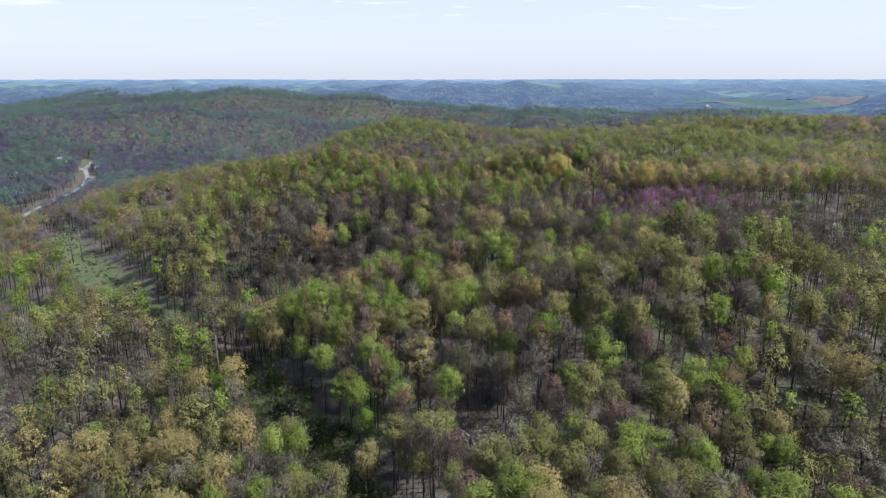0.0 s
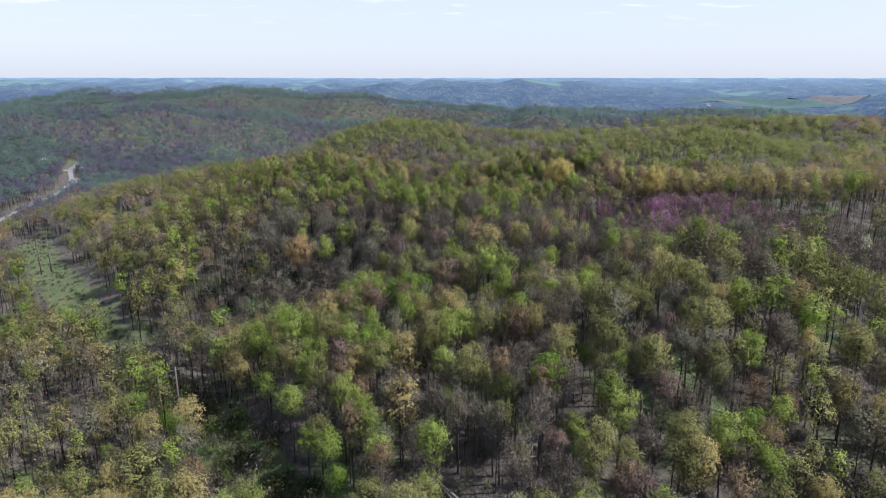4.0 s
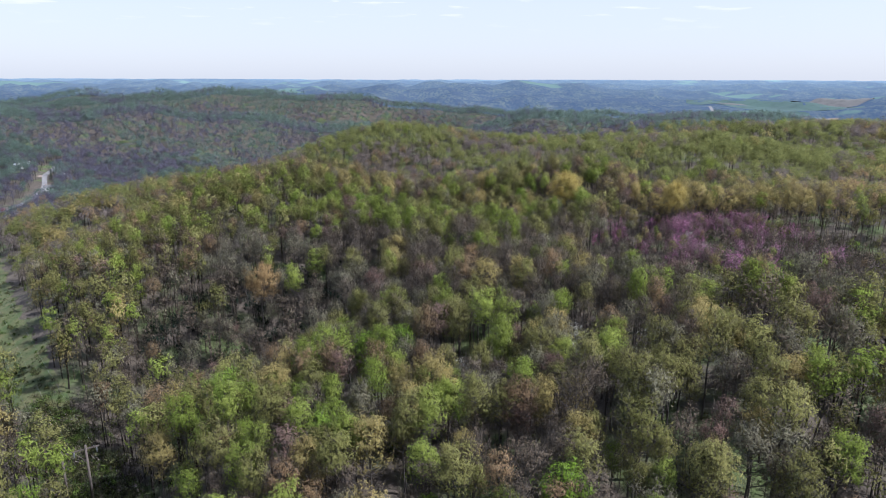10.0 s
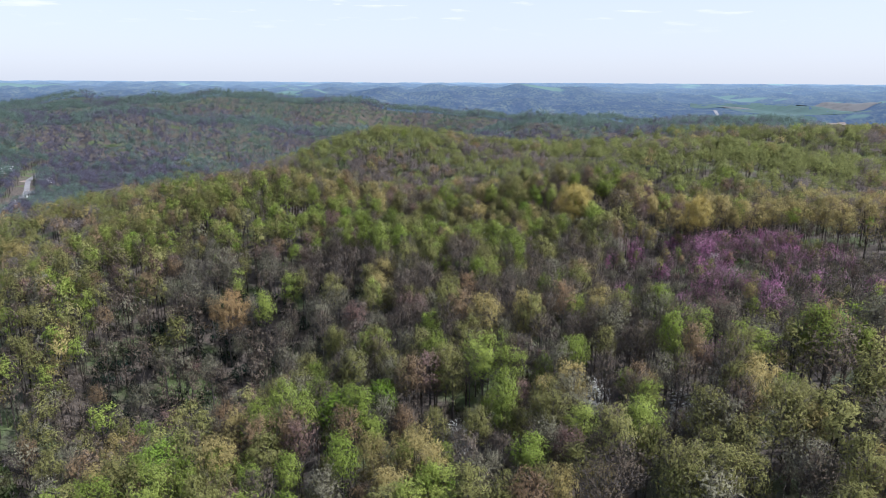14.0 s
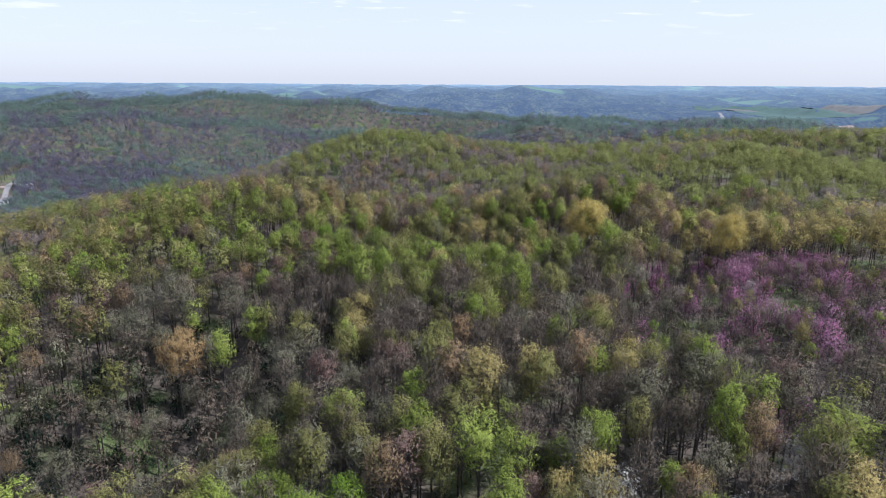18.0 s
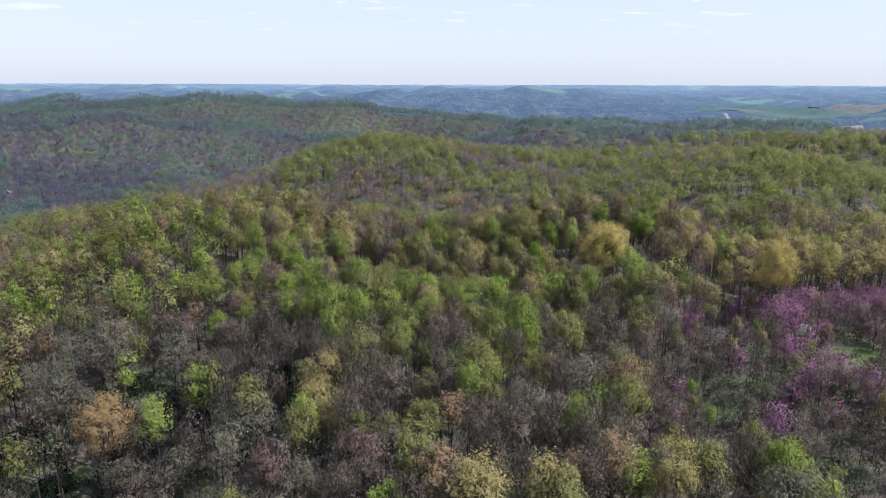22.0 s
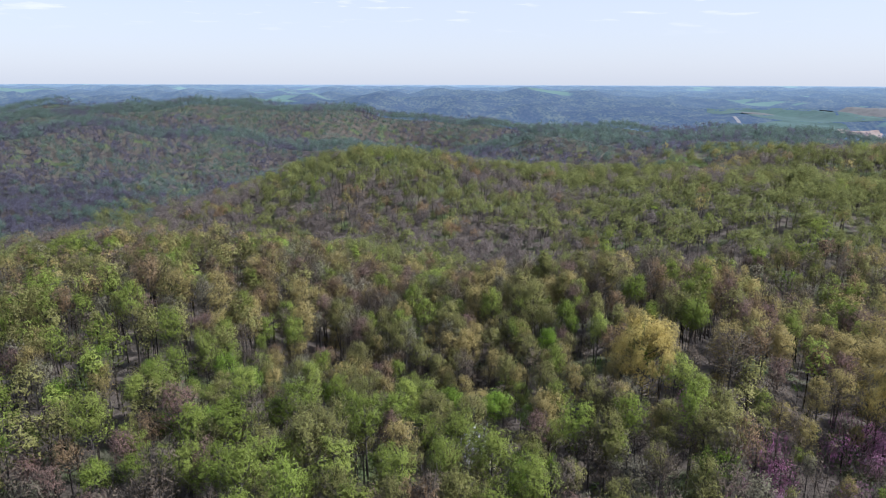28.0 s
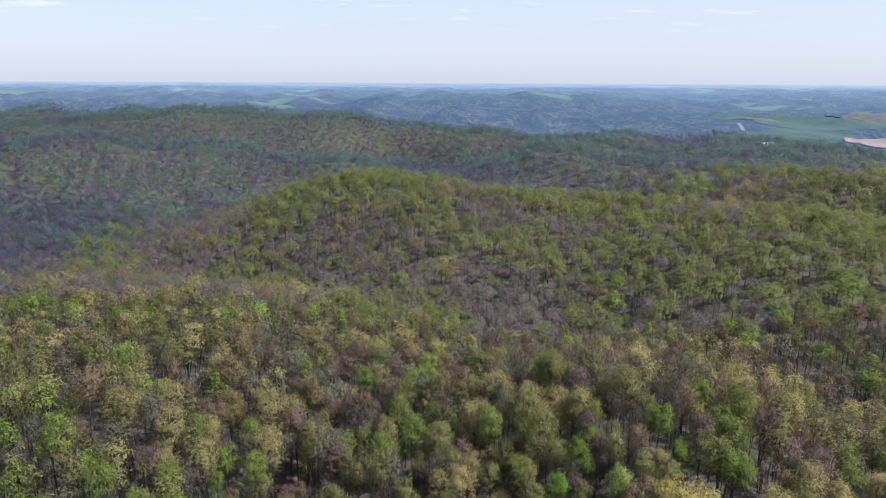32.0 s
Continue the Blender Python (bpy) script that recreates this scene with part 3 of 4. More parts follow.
def far_crown(r, kind, high, wide, dens, rad, top, detail):
    """A tree across the valley: loose sprays of leaves heaped up in a dome, on a dark stem."""
    heaps = {1: 15, 0: 6}[detail]
    up = 1 - 1.25 * (np.arange(heaps) + r.random(heaps)) / heaps
    az = np.arange(heaps) * 2.39996 + r.normal(size=heaps) * 0.35
    flat = np.sqrt(np.maximum(0, 1 - up**2))
    half = np.array((wide * 0.5, wide * 0.5, high * 0.27)) * (0.85 + 0.3 * r.random())
    mid = np.array((top[0], top[1], high * (0.62 + 0.06 * r.random())))
    c = mid + np.stack([flat * np.cos(az), flat * np.sin(az), up], 1) * half * (0.55 + 0.35 * r.random((heaps, 1)))
    n = int({1: 125, 0: 27}[detail] * (0.5 + 0.5 * dens))
    v, f, facing = scattered(r, c[r.integers(heaps, size=n)], {1: 0.088, 0: 0.11}[detail] * wide, {1: 1.08, 0: 2.1}[detail], mid - (0, 0, high * 0.12), 0.3)
    stem = slivers(r, np.array([(0, 0, -0.8)] * 2), np.array([top, top]), rad * 1.7) if detail else None
    return stem, None, (v, f, unit(facing + (0, 0, 0.75)))


def line_at(line, f):
    """The point at a share f of a line's height."""
    z = line[0][2] + (line[-1][2] - line[0][2]) * f
    for p, q in zip(line, line[1:]):
        if z <= q[2] or q is line[-1]:
            return p + (q - p) * (z - p[2]) / (q[2] - p[2])


def grown(r, kind, high, wide, dens, detail):
    """A forest tree: a slim bare trunk, at times forked, steep limbs that part twice, and thin foliage about their ends."""
    bare, spreading = kind in ("bare_tree", "silver_tree"), kind in ROUND
    rad = 0.0118 * high * (0.85 + 0.35 * r.random())
    foot = (0.46 if spreading else 0.57) + 0.12 * r.random()
    lean = r.normal(size=2) * 0.02 * high
    stem = [np.array((lean[0] * f + r.normal() * 0.10 * (0 < f < 1), lean[1] * f + r.normal() * 0.10 * (0 < f < 1), -1.2 + (high * 0.95 + 1.2) * f)) for f in (0, 0.3, 0.55, 0.78, 1.0)]
    leaders, wood = [stem], []
    sides = 6 if detail == 3 else 3
    if r.random() < 0.42:                                   # a fork
        f, a = 0.36 + 0.2 * r.random(), r.random() * 6.28
        p = line_at(stem, f)
        out = np.array((math.cos(a), math.sin(a), 0)) * wide * 0.24
        leaders.append([p, p + out * 0.6 + (0, 0, (high * 0.93 - p[2]) * 0.45), p + out + (0, 0, high * 0.9 - p[2])])
    for k, line in enumerate(leaders):
        n, r0 = len(line) - 1, rad * (1.0 if k == 0 else 0.62)
        for i, (p, q) in enumerate(zip(line, line[1:])):
            wood.append(tube(p, q, r0 * (1 - 0.85 * i / n), r0 * (1 - 0.85 * (i + 1) / n), sides if i < 3 else 3))
    limbs = {3: 22, 2: 11}[detail] + (6 if spreading and detail == 3 else 0)
    peak, turn = 0.28 + 0.16 * r.random(), r.random() * 6.28
    lobes = r.random(2) * 6.28
    clumps, heavy = [], []
    for k in range(limbs):
        g = (k + r.random()) / limbs
        az = turn + k * 2.4 + r.normal() * 0.35
        line = leaders[k % len(leaders)]
        reach = math.sqrt(max(0.05, 1 - ((g - peak) / (1.06 - peak if g > peak else peak + 0.55)) ** 2))
        reach *= wide / 2 * (0.72 + 0.42 * r.random()) * (1 + 0.16 * math.sin(2 * az + lobes[0]))
        rise = reach * (0.55 + 0.6 * r.random()) + 0.05 * high * g
        z = (foot + (0.97 - foot) * g) * high
        f = np.clip((z - rise - line[0][2]) / (line[-1][2] - line[0][2]), 0.02, 0.97)
        base = line_at(line, f)
        tip = np.array((base[0] + reach * math.cos(az), base[1] + reach * math.sin(az), min(z, high)))
        elbow = base + (tip - base) * (0.55, 0.55, 0.38)
        lr = rad * (0.46 - 0.22 * g)
        if detail == 3:
            wood += [tube(base, elbow, lr, lr * 0.6, 3), tube(elbow, tip, lr * 0.6, lr * 0.15, 3)]
        else:
            wood.append(slivers(r, np.array([base]), np.array([tip]), lr))
        side = np.array((-math.sin(az), math.cos(az), 0.0))
        ends = [tip]
        for j, w in ((0.6, 0.42), (0.75, -0.38), (0.38, 0.2)):
            q = base + (tip - base) * (j, j, j * 0.85) + side * w * reach * (0.6 + 0.8 * r.random()) + (0, 0, 0.5 + 0.9 * r.random())
            ends.append(q)
        if detail == 3:
            wood.append(slivers(r, np.repeat(elbow[None], 3, 0), np.array(ends[1:]), lr * 0.42))
        clumps += ends
    clumps.append(leaders[0][-1] + (0, 0, 0.2))
    clumps = np.array(clumps)
    heart = np.array((lean[0] * 0.7, lean[1] * 0.7, high * (foot + 0.30 * (1 - foot))))
    nt = int({3: 260, 2: 40}[detail] * (1.7 if bare else 1.0 if dens > 0.7 else 1.5))
    s = clumps[r.integers(len(clumps), size=nt)] + r.normal(size=(nt, 3)) * 0.045 * wide
    away = unit((s - heart) * (1, 1, 0.7))
    e = s + (away * 0.6 + r.normal(size=(nt, 3)) * 0.38 + (0, 0, 0.62)) * {3: 0.95, 2: 1.35}[detail] * (0.6 + 0.8 * r.random((nt, 1)))
    twigs = slivers(r, s, e, {3: 0.030, 2: 0.06}[detail])
    n = max(4, int({3: 2350, 2: 400}[detail] * dens * (wide / 6.0) ** 1.5))
    weight = (0.3 + r.random(len(clumps)) ** 2) * (0.5 + np.clip((clumps[:, 2] / high - foot) / (1 - foot), 0, 1))   # the upper sprays are fuller
    pick = clumps[r.choice(len(clumps), size=n, p=weight / weight.sum())]
    leaves = scattered(r, pick, {3: 0.40, 2: 0.46}[detail] * (0.7 + 0.3 * wide / 6.0), {3: 0.27, 2: 0.50}[detail], heart, {3: 0.30, 2: 0.22}[detail])
    return gather(wood), twigs, leaves


def tree_parts(seed, kind, detail):
    """Wood, twigs and leaves of a tree, in metres. detail 3: near, 2: in the near wood, 1: across the valley, 0: far."""
    r = np.random.default_rng(seed)
    _, _, dens, high, wide = KINDS[kind]
    low, pine, bare = kind in LOW, kind == "pine", kind == "thicket"
    if detail >= 2 and not (low or pine):
        return grown(r, kind, high, wide, dens, detail)
    rad = 0.0125 * high if not low else 0.06
    bend = r.normal(size=2) * 0.016 * high
    mid = np.array((bend[0], bend[1], high * 0.5))
    top = np.array((bend[0] * 1.7, bend[1] * 1.7, high * (0.97 if pine else 0.88)))
    if detail < 2 and not (low or pine):
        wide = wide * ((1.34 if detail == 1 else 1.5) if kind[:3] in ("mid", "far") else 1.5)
        return far_crown(r, kind, high, wide, dens, rad, top, detail)
    foot = 0.15 if low else 0.1
    nc = {3: 36, 2: 20, 1: 11, 0: 6}[detail]
    heart = np.array((bend[0] * 1.3, bend[1] * 1.3, high * (foot + 0.36 * (1 - foot))))
    clumps = []
    lobes = r.random(3) * 6.28
    for k in range(nc):
        g = (k + r.random()) / nc
        az = k * 2.4 + r.normal() * 0.3
        if pine:
            zz, rr = foot + (0.97 - foot) * g, wide / 2 * (1 - g) * (0.8 + 0.4 * r.random())
        else:
            zz = foot + (1.0 - foot) * (0.04 + 0.94 * g)
            rr = math.sqrt(max(0.02, 1 - (abs(g - 0.36) / 0.66) ** 2))
            rr *= wide / 2 * (0.48 + 0.56 * r.random() ** 0.6)
            rr *= 1 + 0.18 * math.sin(2 * az + lobes[0]) + 0.12 * math.sin(3 * az + lobes[1])
        clumps.append((bend[0] * 1.3 + rr * math.cos(az), bend[1] * 1.3 + rr * math.sin(az), zz * high * (0.96 + 0.06 * r.random())))
    clumps = np.array(clumps)
    wood = []
    if detail == 3:
        wood += [tube((0, 0, -1.2), mid, rad, rad * 0.75, 5), tube(mid, top, rad * 0.75, rad * 0.15, 4)]
    elif detail == 2:
        wood += [tube((0, 0, -1.2), top, rad * 1.1, rad * 0.25, 3)]
    elif detail == 1 and not low:
        wood += [slivers(r, np.array([(0, 0, -0.8)] * 2), np.array([top, top]), rad * 1.7)]
    # limbs rise steeply from the trunk to the clumps
    if detail >= 2:
        for c in clumps[:: 2 if detail == 3 else 4]:
            f = min(0.80, max(0.12 if low else 0.30, c[2] / high - (0.10 + 0.22 * r.random())))
            base = mid * (f / 0.5) if f < 0.5 else mid + (top - mid) * ((f - 0.5) / (top[2] / high - 0.5))
            if detail == 3:
                elbow = base + (c - base) * (0.55, 0.55, 0.42)
                lr = rad * 0.45
                wood += [tube(base, elbow, lr, lr * 0.6, 3), tube(elbow, c, lr * 0.6, lr * 0.12, 3)]
            else:
                wood.append(slivers(r, np.array([base]), np.array([c]), rad * 0.4))
    nt = int({3: 68, 2: 18, 1: 1, 0: 0}[detail])
    if bare:
        nt = {3: 220, 2: 55, 1: 7, 0: 0}[detail]
    twigs = None
    if nt:
        s = clumps[r.integers(nc, size=nt)] + r.normal(size=(nt, 3)) * 0.09 * wide - (0, 0, 0.02 * high)
        away = unit((s - heart) * (1, 1, 0.6))
        long = {3: 0.9, 2: 1.2, 1: 1.8, 0: 3.2}[detail]
        e = s + (away * 0.7 + r.normal(size=(nt, 3)) * 0.3 + (0, 0, 0.75)) * long * (0.7 + 0.8 * r.random((nt, 1)))
        twigs = slivers(r, s, e, {3: 0.034, 2: 0.055, 1: 0.18, 0: 0.8}[detail])
    n = int({3: 800, 2: 185, 1: 72, 0: 26}[detail] * dens * (0.5 if low else 1))
    size = {3: 0.40, 2: 0.78, 1: 2.0, 0: 3.0}[detail] * (0.7 if low else 1.0) * (0.8 if bare and detail > 1 else 1.0)
    pick = clumps[r.integers(nc, size=max(n, 4))]
    leaves = scattered(r, pick, {3: 0.085, 2: 0.08, 1: 0.07, 0: 0.06}[detail] * wide, size, heart, {3: 0.22, 2: 0.2, 1: 0.2, 0: 0.15}[detail])
    return (gather(wood) if wood else None), twigs, leaves


NVAR = {3: 7, 2: 8, 1: 6, 0: 5}
SHAPES = {}


def shape(kind, detail, i):
    key = (kind, detail, i)
    if key not in SHAPES:
        SHAPES[key] = tree_parts(100 * detail + 10 * i + sum(map(ord, kind)), kind, detail)
    return SHAPES[key]


LABELS = {
    "lime_tree": ("tall tree in vivid fresh green leaf", "tree"),
    "mauve_tree": ("tall tree with mauve-brown swelling buds", "tree"),
    "silver_tree": ("pale silver-grey tree with first tiny leaves", "tree"),
    "green_tree": ("tall tree in bright yellow-green spring leaf", "tree"),
    "olive_tree": ("tall tree in thin olive-green young leaf", "tree"),
    "bare_tree": ("tall grey-brown tree still bare of leaves", "tree"),
    "rust_tree": ("tree with rusty reddish-brown opening buds", "tree"),
    "tan_tree": ("spreading oak with yellow-tan spring catkins", "tree"),
    "amber_tree": ("solitary tree with rusty orange opening buds", "tree"),
    "golden_oak": ("broad rounded oak with golden-tan spring catkins", "tree"),
    "redbud": ("small redbud tree in magenta-pink blossom", "tree"),
    "dogwood": ("small dogwood tree in white blossom", "tree"),
    "pine": ("dark green conifer among bare trees", "conifer"),
    "shrub": ("low bright green shrub on open ground", "shrub"),
}
FIRST = {}


def faced(me, facing):
    """Soft facings of the foliage, so that a crown is shaded as a whole."""
    at = me.attributes.new("custom_normal", "FLOAT_VECTOR", "POINT")
    at.data.foreach_set("vector", np.asarray(facing, np.float32).ravel())
    me.update()


def stand(kind, x, y, size=1.0, girth=1.0, variant=0, turn=0.0, label=""):
    """A tree as a thing of its own: trunk and crown."""
    key = (kind, variant)
    m = Matrix.Translation((x, y, gz(x, y))) @ Matrix.Rotation(turn, 4, "Z") @ Matrix.Diagonal((size * girth, size * girth, size, 1))
    if key not in FIRST:
        wood, twigs, leaves = shape(kind, 3, variant)
        ob = new(kind)
        trunk = new("trunk", mesh_of("trunk", *wood[:2], [BARK], True))
        v, f, facing = gather([leaves, twigs])
        me = mesh_of("crown", v, f, [LEAVES[kind], TWIGS])
        faced(me, facing)
        nl = len(leaves[1])
        me.polygons.foreach_set("material_index", np.r_[np.zeros(nl, np.int32), np.ones(len(twigs[1]), np.int32)])
        crown = new("crown", me)
        trunk.parent = crown.parent = ob
        tagged(ob, LABELS[kind][0], LABELS[kind][1], "trees of the wood", "")
        FIRST[key] = ob
        ob.matrix_basis = m
    else:
        ob = copy_thing(FIRST[key], Matrix.Identity(4))
        ob.matrix_basis = m
    if label:
        ob["label"] = label
    return ob


# what grows where: x, y, reach, shares of the kinds, weight
MIX = ("green_tree", "olive_tree", "bare_tree", "rust_tree", "tan_tree")
ZONES = []


def zone(x, y, rx, ry, green, olive, bare, rust, tan, weight=3.0):
    ZONES.append((x, y, rx, ry, np.array((green, olive, bare, rust, tan), float) * weight))


zone(-42.5, 147.5, 22.5, 22.5, 7, 3, 0, 1, 0, 1.5)
zone(-15, 175, 20, 15, 4, 2, 2, 2, 1)
zone(20, 130, 35, 30, 2, 3, 5, 1, 1)
zone(65, 125, 30, 30, 2, 4, 4, 1, 1)
zone(90, 170, 30, 30, 3, 4, 3, 1, 1)
zone(30, 225, 35, 20, 1, 2, 6, 1.5, 0.3)
zone(80, 250, 40, 22.5, 0.6, 1, 7, 0.6, 0.3)
zone(87.5, 311, 55, 12, 0.2, 1, 1.5, 0.5, 6, 1.4)
zone(-30, 300, 55, 22.5, 5, 3.2, 1.6, 1.2, 0.6)
zone(0, 272.5, 25, 15, 5, 4, 2, 0.5, 0)
zone(-57.5, 240, 38, 26, 0.8, 2.6, 5, 1.8, 0.1, 5.0)
zone(-45, 285, 35, 18, 4, 3, 1.2, 0.8, 0.3)
zone(22, 322, 36, 20, 2, 2.6, 0.4, 1, 3.6, 7.0)
zone(45, 345, 48, 20, 1, 2.4, 1, 1.6, 3.4)
zone(20, 400, 120, 30, 0.8, 1.6, 4, 2.2, 1.8)
zone(-20, 370, 60, 14, 1, 2.4, 2, 2, 2)
zone(60, 110, 60, 30, 2.2, 4, 3, 0.7, 0.4)
zone(92, 215, 32, 24, 0.6, 1.2, 6, 0.6, 0.2)
zone(-110, 130, 40, 60, 0.5, 1.5, 6, 0.5, 0.8)
zone(-100, 255, 30, 20, 2, 3, 4, 2, 1)
zone(-120, 215, 30, 25, 2.4, 4, 2.5, 1.0, 1.0)
zone(-115, 140, 40, 45, 1, 2, 5, 0.5, 1.5)
zone(-80, 125, 20, 30, 2, 4, 3, 1, 2)
zone(-110, 310, 45, 30, 3, 4, 2, 1.5, 0.8)
zone(-75, 370, 60, 30, 2, 3, 3, 2, 2)
zone(30, 390, 80, 40, 0.8, 1.5, 6, 2.5, 2)
zone(125, 400, 80, 40, 0.8, 2, 4, 2, 2)
zone(-100, 465, 80, 35, 1, 2, 3, 2, 2.4)
zone(30, 475, 75, 35, 1.5, 3, 4, 1, 1.4)
zone(165, 500, 75, 60, 5, 4, 2, 0.6, 0.8)
zone(0, 625, 150, 80, 3.2, 4, 2.6, 0.7, 0.7)
zone(250, 650, 150, 100, 3, 4, 2.6, 1, 1.2)
zone(-300, 650, 125, 200, 2.4, 1.6, 4.5, 1, 0.5)
zone(-400, 950, 150, 175, 3.4, 1.8, 4, 0.8, 0.3)
zone(-450, 1375, 250, 125, 4, 3, 2, 0.3, 0.3)
zone(0, 1150, 300, 150, 1.5, 2.2, 5, 0.6, 0.2)
zone(500, 1000, 250, 200, 1.6, 3, 4, 0.8, 0.6)


def shares(x, y):
    w = np.tile(np.array((2.1, 1.7, 1.4, 0.7, 0.6)) * 0.25, (len(x), 1))
    for cx, cy, rx, ry, s in ZONES:
        w += np.exp(-((x - cx) / rx) ** 2 - ((y - cy) / ry) ** 2)[:, None] * s
    # across the valley green stands on the tops, bare grey trees in the hollows; this also paints in the folds' shade
    top = ground_z(x, y) - (ground_z(x - 50, y) + ground_z(x + 50, y) + ground_z(x, y - 50) + ground_z(x, y + 50)) / 4
    far = np.clip((y - 380) / 60, 0, 1)
    w[:, 0] += 8 * far * np.clip(top / 4, 0, 1)
    w[:, 2] += 8 * far * np.clip(-top / 4, 0, 1)
    return w / w.sum(1, keepdims=True)


def is_open(x, y):
    bad = np.zeros(len(x), bool)
    for cx, cy, cr in CLEAR:
        bad |= (x - cx) ** 2 + (y - cy) ** 2 < cr * cr
    return bad


def seed_trees(r, y0, y1, step, reach, thin=0.0):
    ys = np.arange(y0, y1, step)
    xs, out = None, []
    for y in ys:
        half = reach(y)
        x = np.arange(-half, half, step) + (step / 2 if int(y / step) % 2 else 0)
        out.append(np.stack([x, np.full(len(x), y)], 1))
    p = np.concatenate(out)
    p = p + (r.random(p.shape) - 0.5) * step * 1.1
    if thin:
        p = p[r.random(len(p)) > thin]
    return p[~is_open(p[:, 0], p[:, 1])]


def kinds_for(r, p):
    # neighbours tend to be of a kind: blend an even field with a slow one
    s = np.cumsum(shares(p[:, 0], p[:, 1]), 1)
    slow = 0.5 + 0.5 * np.sin(p[:, 0] / 8.0 + 2.0 * np.sin(p[:, 1] / 12.0)) * np.cos(p[:, 1] / 9.0 + 1.5 * np.sin(p[:, 0] / 13.0))
    # across the valley whole stands are of a kind
    broad = 0.5 + 0.5 * np.sin(p[:, 0] / 29.0 + 1.7 * np.sin(p[:, 1] / 47.0)) * np.cos(p[:, 1] / 36.0 + 1.4 * np.sin(p[:, 0] / 41.0))
    slow = np.where(p[:, 1] > 450, broad, slow)
    u = np.where(r.random(len(p)) < np.where(p[:, 1] > 450, 0.36, 0.72), r.random(len(p)), slow * 0.999)
    return (u[:, None] > s).sum(1).clip(0, 4)


NEAR = MIX + ("lime_tree", "mauve_tree", "silver_tree")


def finer(r, ids):
    """Some of the green, rusty and bare trees are of rarer kinds."""
    u = r.random(len(ids))
    return np.where((ids == 0) & (u < 0.16), 5, np.where((ids == 3) & (u < 0.5), 6, np.where((ids == 2) & (u < 0.3), 7, ids)))


def coarse(ids):
    """The kinds of the hillsides that stand for the kinds of the near wood."""
    return np.array((5, 1, 6, 3, 4, 5, 3, 6))[ids]


HAZED = ("mid_green_tree", "mid_bare_tree", "far_green_tree", "far_bare_tree")


def hazed_kinds(r, p, ids):
    """Away from the ridge haze is painted as greyer tree kinds, more so with every kilometre and down in the valley."""
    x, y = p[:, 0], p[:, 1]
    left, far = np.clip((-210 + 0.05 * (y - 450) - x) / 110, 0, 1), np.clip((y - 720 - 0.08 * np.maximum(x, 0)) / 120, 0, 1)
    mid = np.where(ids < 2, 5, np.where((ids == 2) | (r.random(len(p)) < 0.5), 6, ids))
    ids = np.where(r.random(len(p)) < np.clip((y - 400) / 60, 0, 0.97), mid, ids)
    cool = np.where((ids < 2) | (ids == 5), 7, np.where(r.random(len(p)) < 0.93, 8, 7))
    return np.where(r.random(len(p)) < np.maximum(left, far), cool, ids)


def woods(name, p, kind_ids, kinds, detail, sizes, label, cool=0.0):
    """All trees at p as one joined mesh, tree by tree from the shapes."""
    r = np.random.default_rng(len(p))
    vs, fs, cs, ns, off = [], [], [], [], 0
    var = r.integers(NVAR[detail], size=len(p))
    z = ground_z(p[:, 0], p[:, 1])
    for ki, kind in enumerate(kinds):
        for vi in range(NVAR[detail]):
            sel = np.where((kind_ids == ki) & (var == vi))[0]
            if not len(sel):
                continue
            pieces = [q for q in shape(kind, detail, vi) if q is not None]
            v, f, facing = gather(pieces)
            nw = len(v) - len(pieces[-1][0])
            n = len(sel)
            a = r.random(n) * 2 * math.pi
            s = sizes[sel]
            g = s * (0.85 + 0.35 * r.random(n))
            ca, sa = np.cos(a) * g, np.sin(a) * g
            out = np.empty((n, len(v), 3), np.float32)
            out[:, :, 0] = v[None, :, 0] * ca[:, None] - v[None, :, 1] * sa[:, None] + p[sel, 0][:, None]
            out[:, :, 1] = v[None, :, 0] * sa[:, None] + v[None, :, 1] * ca[:, None] + p[sel, 1][:, None]
            out[:, :, 2] = v[None, :, 2] * s[:, None] + z[sel][:, None]
            k = r.random((n, 1))
            k2 = (0.68 + 0.6 * r.random((n, 1))) if detail > 1 else (0.84 + 0.32 * r.random((n, 1)))
            tint = (np.array(KINDS[kind][0]) * (1 - k) + np.array(KINDS[kind][1]) * k) * k2
            col = np.ones((n, len(v), 4), np.float32)
            # stems across the valley painted paler, for haze; bare trees have paler twigs too
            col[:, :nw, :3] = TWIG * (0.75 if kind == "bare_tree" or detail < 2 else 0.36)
            col[:, nw:, :3] = tint[:, None, :]
            turned = np.empty_like(out)
            turned[:, :, 0] = facing[None, :, 0] * np.cos(a)[:, None] - facing[None, :, 1] * np.sin(a)[:, None]
            turned[:, :, 1] = facing[None, :, 0] * np.sin(a)[:, None] + facing[None, :, 1] * np.cos(a)[:, None]
            turned[:, :, 2] = facing[None, :, 2]
            ns.append(turned.reshape(-1, 3))
            vs.append(out.reshape(-1, 3))
            fs.append((f[None] + (np.arange(n) * len(v))[:, None, None] + off).reshape(-1, 3))
            cs.append(col.reshape(-1, 4))
            off += n * len(v)
    me = mesh_of(name, np.concatenate(vs), np.concatenate(fs), [WOODS if detail > 1 else HILLS_WOOD])
    at = me.attributes.new("tint", "FLOAT_COLOR", "POINT")
    at.data.foreach_set("color", np.concatenate(cs).ravel())
    faced(me, np.concatenate(ns))
    return tagged(new(name, me), label, "woodland", kind="stuff")


# trees that stand out, one by one: kind, x, y, size, girth
HEROES, OPEN = [], []


